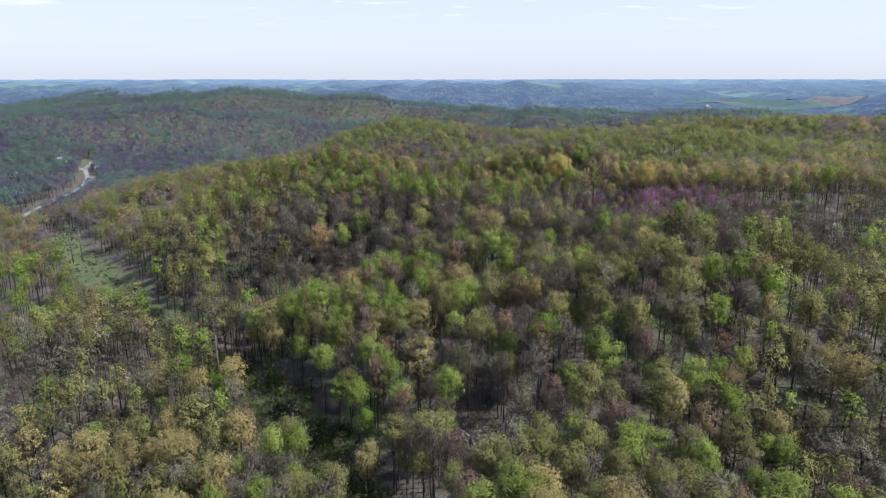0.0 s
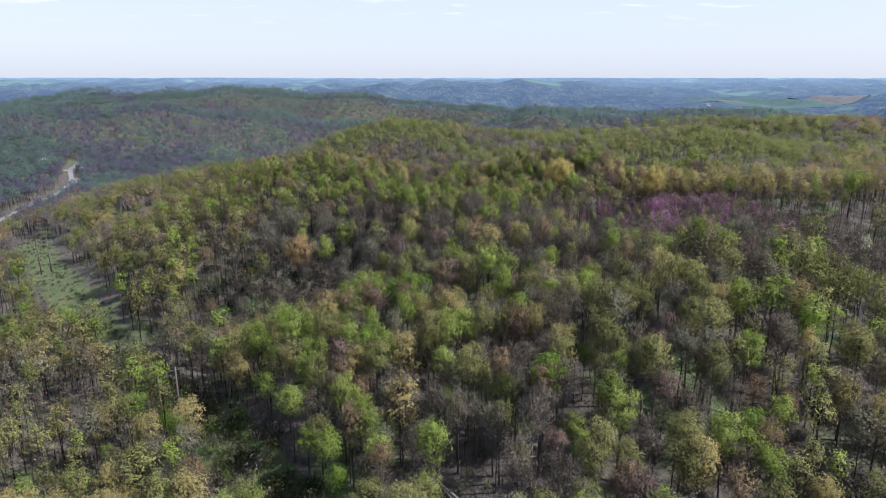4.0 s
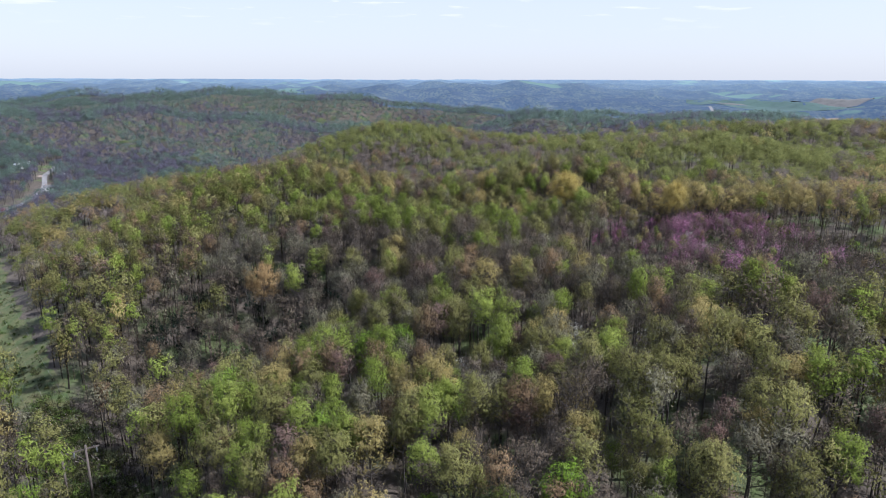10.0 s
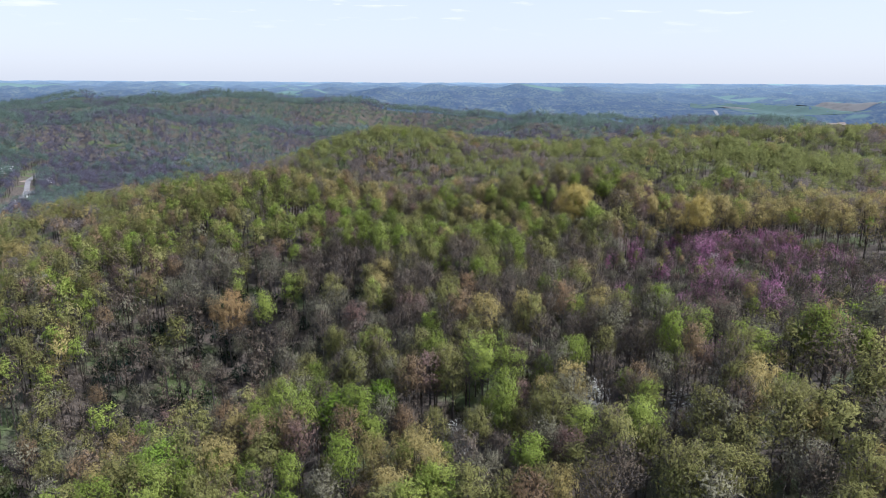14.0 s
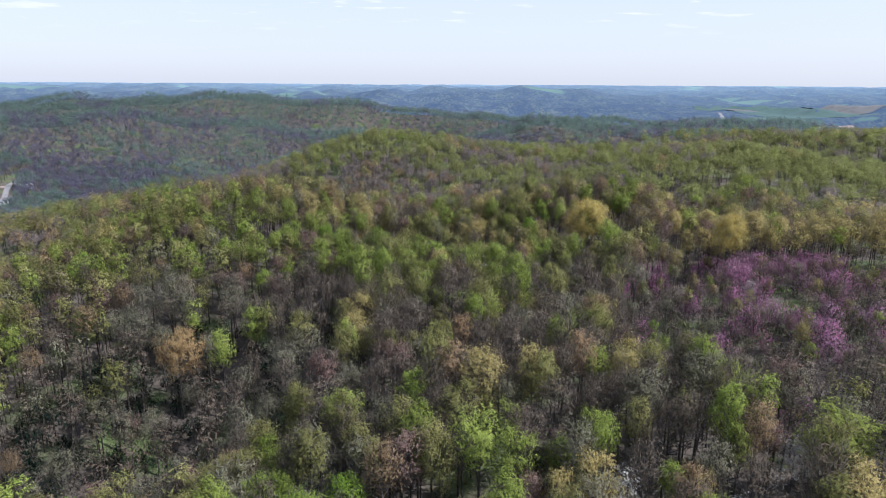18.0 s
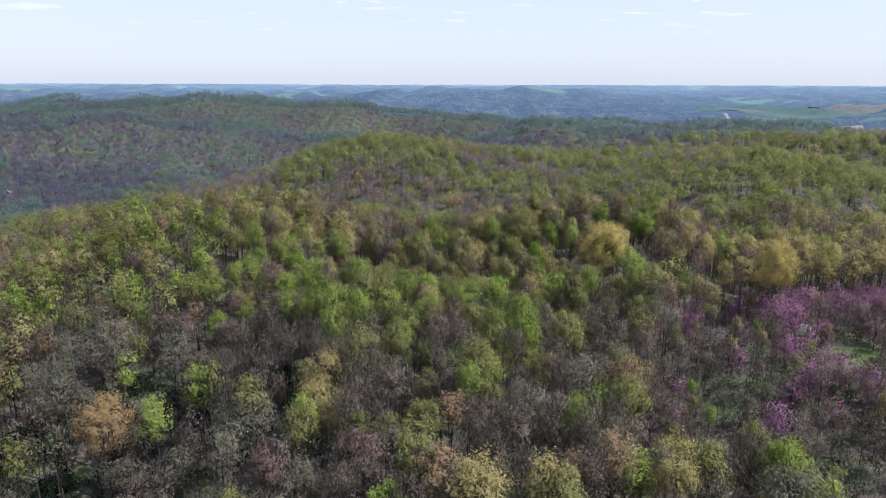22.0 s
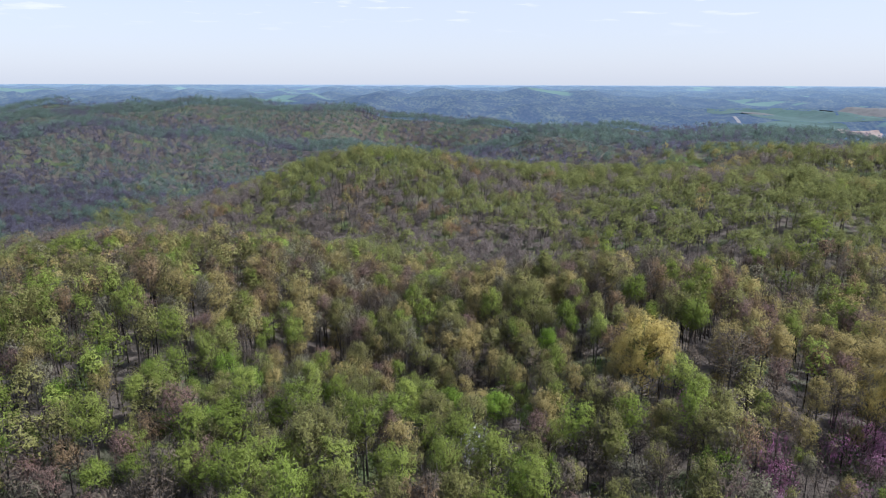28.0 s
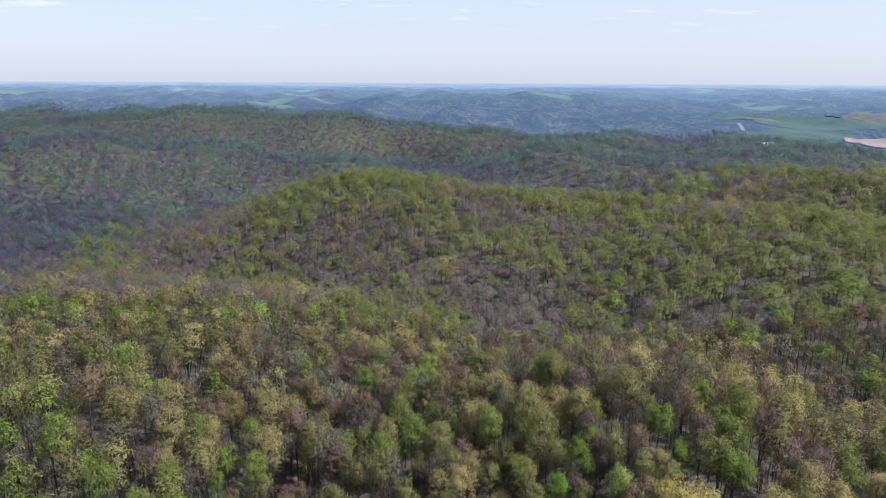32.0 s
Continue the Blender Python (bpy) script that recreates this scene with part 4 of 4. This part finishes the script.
def hero(kind, x, y, size=1.0, girth=1.0, label=""):
    HEROES.append((x, y))
    if kind in ("dogwood", "amber_tree", "golden_oak"):
        OPEN.append((x, y))
    stand(kind, x, y, size, girth, len(HEROES) % NVAR[3], len(HEROES) * 1.7, label)


hero("golden_oak", 39.5, 304.6, 1.08, 0.95)
hero("bare_tree", 54, 300, 1.05, 1.75, "broad grey-pink oak bare of leaves")
hero("golden_oak", 75, 290.3, 1.05, 0.75)
hero("tan_tree", 86, 314, 1.0, 1.2)
hero("tan_tree", 120, 291, 1.0, 1.3)
hero("amber_tree", -59.4, 249.7, 1.0, 1.0)
hero("green_tree", -10, 275, 0.98, 1.15)
hero("green_tree", -62, 321, 1.1, 1.0)
hero("green_tree", -49.5, 310.5, 1.05, 0.9)
hero("green_tree", -21, 186, 1.05, 0.9)
hero("lime_tree", -9.8, 189, 1.05, 0.9)
hero("green_tree", 29, 169, 1.0, 1.1)
hero("olive_tree", 58, 165, 1.05, 1.35)
hero("green_tree", 50, 185.5, 0.95, 1.7)
hero("tan_tree", -18.5, 108, 0.85, 0.9)
hero("tan_tree", -59, 120, 1.15, 0.95)
hero("tan_tree", -89, 125, 0.95, 0.95)
hero("green_tree", -46, 116, 0.8, 0.8)
hero("green_tree", -75, 146, 0.7, 0.9)
hero("rust_tree", 31, 181, 1.0, 1.0)
hero("rust_tree", 59, 131, 0.9, 0.9)
hero("redbud", 39, 246, 1.0, 1.0)
hero("redbud", 43, 240.5, 1.0, 1.0)
hero("redbud", 31, 114, 0.9, 1.0)
hero("pine", -114, 235, 0.8, 0.9)
hero("pine", -119, 243, 0.8, 0.9)
hero("pine", -291, 896, 0.8, 0.9)
hero("pine", -256, 925, 0.8, 0.9)
hero("pine", -243, 933, 0.8, 0.9)
hero("pine", 305, 695, 0.8, 0.9)
hero("pine", -395, 677.5, 0.8, 0.9)
hero("redbud", -3, 127, 0.6, 0.9)
hero("dogwood", 3, 184, 1.15, 0.95)
hero("dogwood", 28, 195, 1.15, 0.95)
hero("dogwood", 10.1, 288, 1.75, 0.9)
hero("dogwood", 79, 281, 0.75, 0.9)
hero("dogwood", -59, 373, 1.15, 0.95)
hero("dogwood", -74, 373, 1.15, 0.95)
hero("dogwood", 51, 197, 1.15, 0.95)
hero("dogwood", 132, 239, 1.15, 0.95)
hero("dogwood", 3, 188, 1.15, 0.95)
hero("dogwood", 40, 185, 1.15, 0.95)
hero("dogwood", 10, 309, 1.15, 0.95)
hero("tan_tree", 56, 309, 0.85, 1.2)
hero("tan_tree", 76, 307, 0.9, 1.25)
hero("tan_tree", 83, 309, 0.85, 1.2)
hero("tan_tree", 89, 307, 0.95, 1.3)
hero("tan_tree", 98, 310, 0.85, 1.25)
hero("tan_tree", 106, 306, 0.9, 1.35)
hero("tan_tree", 114, 309, 0.85, 1.2)
hero("tan_tree", 124, 305, 0.95, 1.3)
hero("tan_tree", 134, 303, 0.9, 1.3)


def plant():
    r = np.random.default_rng(11)
    p = seed_trees(r, 50, 450, 4.35, lambda y: 95 + 0.66 * y, 0.05)
    hx = np.array(HEROES)
    d2 = ((p[:, None, :] - hx[None]) ** 2).sum(-1).min(1)
    p = p[d2 > 12]
    for ax, ay in OPEN:
        p = p[(np.abs(p[:, 0] - ax) > 2.8) | (p[:, 1] > ay + 2) | (p[:, 1] < ay - 6)]
    # the redbud wood keeps fewer and lower tall trees
    bud = ((p[:, 0] - 90) / 48) ** 2 + ((p[:, 1] - 246) / 50) ** 2 < 1
    p = p[~bud | (r.random(len(p)) < 0.48)]
    crest = (p[:, 0] > 25) & (p[:, 0] < 135) & (p[:, 1] > 297) & (p[:, 1] < 318)
    p = p[~crest | (r.random(len(p)) < 0.72)]
    # an open slope round the fallen tree
    p = p[((p[:, 0] - 2) / 6) ** 2 + ((p[:, 1] - 118) / 12) ** 2 > 1]
    # tall thin trees, wide apart, in the dark hollow
    hollow = ((p[:, 0] + 54) / 36) ** 2 + ((p[:, 1] - 246) / 32) ** 2 < 1
    p = p[~hollow | (r.random(len(p)) < 0.6)]
    ids = kinds_for(r, p)
    sizes = 0.7 + 0.45 * r.random(len(p))
    bud = ((p[:, 0] - 90) / 50) ** 2 + ((p[:, 1] - 245) / 53) ** 2 < 1
    sizes = np.where(bud, 0.32 + 0.24 * r.random(len(p)), sizes)
    hollow = ((p[:, 0] + 54) / 36) ** 2 + ((p[:, 1] - 246) / 32) ** 2 < 1
    sizes = np.where(hollow, sizes * 0.75 + 0.36, sizes)
    ids = np.where(hollow & (r.random(len(p)) < 0.75), 2, ids)
    sizes = np.where((p[:, 1] > 288) & (p[:, 1] < 330), sizes * 0.8, sizes)
    # the trees that the camera passes nearest stand as things of their own
    line = np.clip(p[:, 1], 108, 330)
    near = np.hypot(p[:, 0] - 6, p[:, 1] - line)
    order = np.argsort(near)
    taken = np.zeros(len(p), bool)
    ids = finer(r, ids)
    left = {k: 290 for k in range(8)}
    for i in order:
        if left[int(ids[i])] and taken.sum() < 1900:
            left[int(ids[i])] -= 1
            taken[i] = True
            stand(NEAR[int(ids[i])], float(p[i, 0]), float(p[i, 1]), float(sizes[i]), 0.85 + 0.35 * float(r.random()), int(r.integers(NVAR[3])), float(r.random() * 6.28))
    rest = ~taken
    core = rest & (np.abs(p[:, 0] + 5) < 80 + 0.18 * p[:, 1])
    edge = rest & ~core & (r.random(len(p)) < 0.48)
    slope = edge & (p[:, 1] < 310)
    edge &= ~slope
    woods("slope_wood", p[slope], ids[slope], NEAR, 2, sizes[slope], "hillside wood of greening and bare spring trees")
    woods("near_wood", p[core], ids[core], NEAR, 2, sizes[core], "mixed spring wood of green, olive and bare trees")
    woods("hillside_wood", p[edge], coarse(ids[edge]), MIX + HAZED, 1, sizes[edge], "hillside wood of greening and bare spring trees")
    # grey brush among the redbuds
    q = seed_trees(r, 196, 300, 3.0, lambda y: 150)
    q = q[(((q[:, 0] - 88) / 54) ** 2 + ((q[:, 1] - 247) / 50) ** 2 < 1)]
    woods("redbud_brush", q, (r.random(len(q)) > 0.75).astype(int), ("thicket", "underbrush"), 2, 0.6 + 0.6 * r.random(len(q)), "grey-brown leafless brush among flowering trees")
    # scrub on the clearing
    spots = [(cx + cr * (2 * r.random() - 1), cy + cr * (2 * r.random() - 1)) for cx, cy, cr in CLEAR if -112 < cx < 15 and cy < 213 for k in range(20)]
    spots = np.array(spots)
    under = r.integers(3, size=len(spots))
    woods("scrub", spots, under, ("shrub", "underbrush", "thicket"), 2, 0.4 + 0.75 * r.random(len(spots)) ** 2, "rough green and brown scrub on the cleared strip")
    spots = np.array([(cx + cr * 0.75 * (2 * r.random() - 1), cy + cr * 0.75 * (2 * r.random() - 1)) for cx, cy, cr in CLEAR if -285 < cx < -107 and cy < 452 for k in range(9)])
    woods("grass_tufts", spots, r.integers(2, size=len(spots)), ("shrub", "underbrush"), 1, 0.12 + 0.3 * r.random(len(spots)) ** 2, "coarse grass tufts and low weeds on the mown strip")
    # thin young trees and brush under the canopy
    q = seed_trees(r, 70, 340, 3.7, lambda y: 70 + 0.4 * y, 0.12)
    dim = ((q[:, 0] + 54) / 36) ** 2 + ((q[:, 1] - 246) / 32) ** 2 < 1
    q = q[~dim | (r.random(len(q)) < 0.12)]
    under = np.array([0, 1, 2, 3])[(r.random(len(q))[:, None] > np.array((0.16, 0.36, 0.62, 2.0))[None]).sum(1)]
    woods("undergrowth", q, under, ("shrub", "underbrush", "thicket", "bare_tree"), 2, np.where(under == 3, 0.5, 0.6) * (0.7 + 0.8 * r.random(len(q))), "low green and grey-brown brush beneath the trees")
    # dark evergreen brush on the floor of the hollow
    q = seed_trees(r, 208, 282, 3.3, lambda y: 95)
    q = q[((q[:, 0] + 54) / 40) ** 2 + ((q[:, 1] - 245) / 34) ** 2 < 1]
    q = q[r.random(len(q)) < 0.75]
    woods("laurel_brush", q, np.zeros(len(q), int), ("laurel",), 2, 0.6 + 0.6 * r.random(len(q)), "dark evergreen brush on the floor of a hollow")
    # redbuds in loose groups among the bare trees
    for cx, cy, n in ((46, 301, 2), (58, 295, 3), (72, 294, 8), (84, 293, 13), (96, 296, 13), (106, 300, 10), (115, 284, 7), (60, 280, 5), (68, 274, 4), (70, 257, 5), (82, 258, 7), (86, 243, 5), (44, 256, 3), (47, 252, 2), (58, 247, 3), (74, 265, 6), (92, 275, 8), (103, 283, 9), (52, 287, 2), (79, 285, 7), (96, 262, 5), (61, 224, 3), (112, 262, 4)):
        for k in range(n):
            a, d = r.random() * 6.28, 7 * math.sqrt(r.random())
            if is_open(np.array([cx + d * math.cos(a)]), np.array([cy + d * math.sin(a)]))[0]:
                continue
            stand("redbud", cx + d * math.cos(a), cy + d * math.sin(a), 0.7 + 0.45 * float(r.random()), 1.0, int(r.integers(NVAR[3])), a)
    # shrubs along the clearings
    for cx, cy, cr in CLEAR:
        if 30 < cx < 140 and 200 < cy < 300:
            for k in range(5):
                a, d = r.random() * 6.28, cr * (0.5 + 0.5 * r.random())
                stand("shrub", cx + d * math.cos(a), cy + d * math.sin(a), 0.25 + 0.45 * float(r.random()), 1.1, int(r.integers(NVAR[3])), a)
    # behind the start of the flight
    p = seed_trees(r, -130, 50, 8.5, lambda y: 165, 0.05)
    woods("rear_wood", p, kinds_for(r, p), MIX, 1, 0.75 + 0.4 * r.random(len(p)), "mixed spring wood of greening and bare trees")
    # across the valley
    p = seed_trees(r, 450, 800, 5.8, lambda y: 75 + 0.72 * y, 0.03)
    woods("valley_wood", p, hazed_kinds(r, p, kinds_for(r, p)), MIX + HAZED, 1, 0.56 + 0.6 * r.random(len(p)), "wooded valley and hillside in early spring leaf")
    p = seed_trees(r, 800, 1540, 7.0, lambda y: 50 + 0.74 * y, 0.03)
    woods("far_wood", p, hazed_kinds(r, p, kinds_for(r, p)), MIX + HAZED, 0, 0.65 + 0.45 * r.random(len(p)), "distant wooded hills of bare and greening trees")


plant()

# ---- things that people built ----


def part(name, bm, material, parent, label="", smooth=False):
    me = bpy.data.meshes.new(name)
    bmesh.ops.recalc_face_normals(bm, faces=bm.faces)
    bm.to_mesh(me)
    bm.free()
    me.materials.append(material)
    if smooth:
        for f in me.polygons:
            f.use_smooth = True
    ob = new(name, me)
    ob.parent = parent
    if label:
        ob["label"] = label
    return ob


def box(x, y, z, sx, sy, sz, bevel=0.0):
    bm = bmesh.new()
    bmesh.ops.create_cube(bm, size=1, matrix=Matrix.Translation((x, y, z)) @ Matrix.Diagonal((sx, sy, sz, 1)))
    if bevel:
        bmesh.ops.bevel(bm, geom=bm.edges[:], offset=bevel, segments=2, affect="EDGES")
    return bm


def rod(a, b, ra, rb, sides=10):
    bm = bmesh.new()
    v, f = tube(a, b, ra, rb, sides)
    vs = [bm.verts.new(p) for p in v]
    for t in f:
        bm.faces.new([vs[i] for i in t])
    bm.faces.new(vs[:sides])
    bm.faces.new(vs[sides:])
    return bm


def power_structure(x, y, high, turn):
    """Two wooden poles with a crossarm, braces and insulators."""
    ob = tagged(new("power_pole"), "weathered wooden two-pole power line structure on grass", "utility pole", "poles of the power line")
    d = 2.1
    ends = []
    for s in (-1, 1):
        part("pole", rod((s * d, 0, -1.5), (s * d, 0, high), 0.30, 0.2), WOOD, ob, smooth=True)
        part("brace", rod((s * d, 0.3, high * 0.72), (-s * d * 0.1, 0.3, high - 1.1), 0.09, 0.09, 6), WOOD, ob)
    part("crossarm", box(0, 0.28, high - 1.0, 9, 0.22, 0.3, 0.04), WOOD, ob)
    for s in (-4, 0, 4):
        ends.append((s, 0.28, high - 2.2))
        part("insulator", rod((s, 0.28, high - 2.2), (s, 0.28, high - 1.1), 0.13, 0.16, 8), STEEL, ob, "grey strain insulator")
    ob.matrix_basis = Matrix.Translation((x, y, gz(x, y))) @ Matrix.Rotation(radians(turn), 4, "Z")
    return [ob.matrix_basis @ Vector(e) for e in ends]


def wire(a, b, sag):
    bm = bmesh.new()
    n = 14
    pts = [a.lerp(b, i / n) - Vector((0, 0, sag * 4 * (i / n) * (1 - i / n))) for i in range(n + 1)]
    rings = []
    for p in pts:
        rings.append([bm.verts.new(p + Vector(o)) for o in ((0.014, 0, 0), (-0.007, 0.007, 0.012), (-0.007, -0.007, -0.012))])
    for p, q in zip(rings, rings[1:]):
        for k in range(3):
            bm.faces.new((p[k], p[(k + 1) % 3], q[(k + 1) % 3], q[k]))
    tagged(part("power_cable", bm, STEEL, None), "thin grey power cable slung between poles", "cable", "cables of the power line")


spans = [power_structure(x, y, h, t) for x, y, h, t in ((-73, 171, 14, 36), (-196, 313, 17, 40), (-278, 452.5, 15, 30), (-320, 547.5, 15, 20))]
for u, v in zip(spans, spans[1:]):
    for k in range(3):
        wire(u[k], v[k], 3.0)


def house(name, x, y, turn, long, deep, high, wall_mat, roof_mat, label, rows=1, lift=0.0):
    """A gabled house: walls, roof, door, windows and a chimney."""
    ob = tagged(new(name), label, "house" if name == "house" else "barn", "buildings in the valley")
    bm = bmesh.new()
    gable = deep * 0.33
    ring = [(-long / 2, -deep / 2), (long / 2, -deep / 2), (long / 2, deep / 2), (-long / 2, deep / 2)]
    lo = [bm.verts.new((*p, -1)) for p in ring]
    hi = [bm.verts.new((*p, high)) for p in ring]
    ridge = [bm.verts.new((s * long / 2, 0, high + gable)) for s in (-1, 1)]
    bm.faces.new((lo[0], lo[1], hi[1], hi[0]))
    bm.faces.new((lo[2], lo[3], hi[3], hi[2]))
    bm.faces.new((lo[1], lo[2], hi[2], ridge[1], hi[1]))
    bm.faces.new((lo[3], lo[0], hi[0], ridge[0], hi[3]))
    bm.faces.new((hi[0], hi[1], ridge[1], ridge[0]))
    bm.faces.new((hi[2], hi[3], ridge[0], ridge[1]))
    part("wall", bm, wall_mat, ob)
    for s in (-1, 1):
        slope = math.atan2(gable, deep / 2)
        bm = box(0, 0, 0, long + 1.0, math.hypot(gable, deep / 2) + 0.7, 0.22, 0.03)
        bm.transform(Matrix.Translation((0, s * deep / 4 * 1.08, high + gable / 2 + 0.08)) @ Matrix.Rotation(-s * slope, 4, "X"))
        part("roof", bm, roof_mat, ob)
    for s in (-1, 1):
        n = max(2, int(long / 4))
        for i in range(n):
            for r in range(rows):
                win = part("window", box((i - (n - 1) / 2) * long / n, s * (deep / 2 + 0.03), 1.6 + 2.8 * r, 1.2, 0.1, 1.3, 0.02), GLASS, ob)
                part("frame", box((i - (n - 1) / 2) * long / n, s * (deep / 2 + 0.02), 0.9 + 2.8 * r, 1.4, 0.14, 0.12), wall_mat, win)
    part("door", box(long * 0.18, -deep / 2 - 0.05, 1.0, 1.0, 0.1, 2.05, 0.02), ROOF_DARK, ob)
    part("chimney", box(-long * 0.25, 0.6, high + gable + 0.4, 0.8, 0.8, 1.8, 0.03), SOIL, ob)
    ob.matrix_basis = Matrix.Translation((x, y, gz(x, y) + 0.8 + lift)) @ Matrix.Rotation(radians(turn), 4, "Z")


house("house", -445, 712, 15, 13.2, 7.2, 2.9, SIDING, ROOF, "long white house with a pale roof")
house("house", -401, 704, -20, 9.9, 5.4, 2.3, SIDING, ROOF, "small white house with a pale roof")
house("house", -449.5, 631, 10, 8.8, 6.6, 3.2, SIDING, ROOF_DARK, "dark-roofed house between bare trees", 2)
house("house", -372.5, 636, 40, 6.6, 5.4, 2.6, SIDING, ROOF_DARK, "dark-roofed house beside the road")
house("house", 320, 975, 20, 13.2, 7.2, 3.2, SIDING, ROOF, "white farmhouse at the edge of the woods", 2)
house("barn", 465, 1280, 20, 18.7, 9.6, 4.5, SIDING, ROOF, "long white barn beside the valley road", 1, 3)
house("barn", 520, 1450, 70, 22, 10.8, 5.2, SIDING, ROOF, "white barn among pale fields", 1, 3)
house("barn", 565, 1410, 10, 14.3, 8.4, 4.5, SIDING, ROOF_DARK, "dark-roofed barn beside a field", 1, 3)
house("barn", 505, 1125, 35, 16.5, 9, 3.9, SIDING, ROOF, "pale farm building in the valley", 1, 3)
house("barn", 410, 1425, 0, 24.2, 10.8, 5.2, SIDING, ROOF, "broad white barn in a far field", 1, 3)


def car(x, y, turn, paint, label):
    """A saloon car: body, cabin glass, lamps and wheels."""
    ob = tagged(new("car"), label, "car", "cars in the valley")
    part("body", box(0, 0, 0.62, 4.5, 1.8, 0.7, 0.16), paint, ob)
    part("roof", box(-0.2, 0, 1.40, 1.9, 1.45, 0.1, 0.04), paint, ob)
    part("cabin_glass", box(-0.2, 0, 1.15, 2.4, 1.55, 0.45, 0.12), GLASS, ob)
    for sx in (-1.4, 1.4):
        for sy in (-0.85, 0.85):
            wheel = part("wheel", rod((sx, sy - 0.1, 0.33), (sx, sy + 0.1, 0.33), 0.33, 0.33, 14), RUBBER, ob)
            part("rim", rod((sx, sy - 0.12, 0.33), (sx, sy + 0.12, 0.33), 0.18, 0.18, 10), STEEL, wheel)
    for sy in (-0.6, 0.6):
        part("headlight", box(2.25, sy, 0.7, 0.06, 0.3, 0.16, 0.02), STEEL, ob)
    ob.matrix_basis = Matrix.Translation((x, y, gz(x, y) + 0.75)) @ Matrix.Rotation(radians(turn), 4, "Z") @ Matrix.Identity(4)


car(-345, 536.5, 105, PAINT, "red car on the valley road")
car(-366, 608, 115, PAINT_PALE, "pale grey car parked near the road bend")
car(-326, 506, 20, PAINT_PALE, "white car parked beside the road")


def fallen_tree():
    """A fallen tree: bleached stems that fan out down the slope."""
    r = np.random.default_rng(4)
    wood, twigs = [], []
    foot = np.array((-4.0, 131.0, gz(-4.0, 131.0) + 1.6))
    for k in range(8):
        end = np.array((1.5 + 6 * r.random(), 115 + 4.0 * r.random(), 0.0))
        end[2] = gz(end[0], end[1]) + 0.8 + 1.6 * r.random()
        mid = foot + (np.array((4.5, 117.0, 0.0)) - foot) * (0.42 + 0.16 * r.random())
        mid[2] = gz(mid[0], mid[1]) + 1.3 + r.random()
        mid[:2] += r.normal(size=2) * 0.35
        wood += [tube(foot, mid, 0.12, 0.09, 5), tube(mid, end, 0.09, 0.025, 5)]
        for j in range(9):
            s = mid + (end - mid) * r.random()
            twigs.append((s, s + r.normal(size=3) * (1.3, 1.3, 0.7)))
    ob = tagged(new("fallen_tree"), "fallen tree with bleached bare stems on a slope", "tree")
    trunk = new("trunk", mesh_of("trunk", *gather(wood)[:2], [PALE], True))
    tw = new("twigs", mesh_of("twigs", *slivers(r, np.array([t[0] for t in twigs]), np.array([t[1] for t in twigs]), 0.045), [PALE]))
    trunk.parent = tw.parent = ob


fallen_tree()
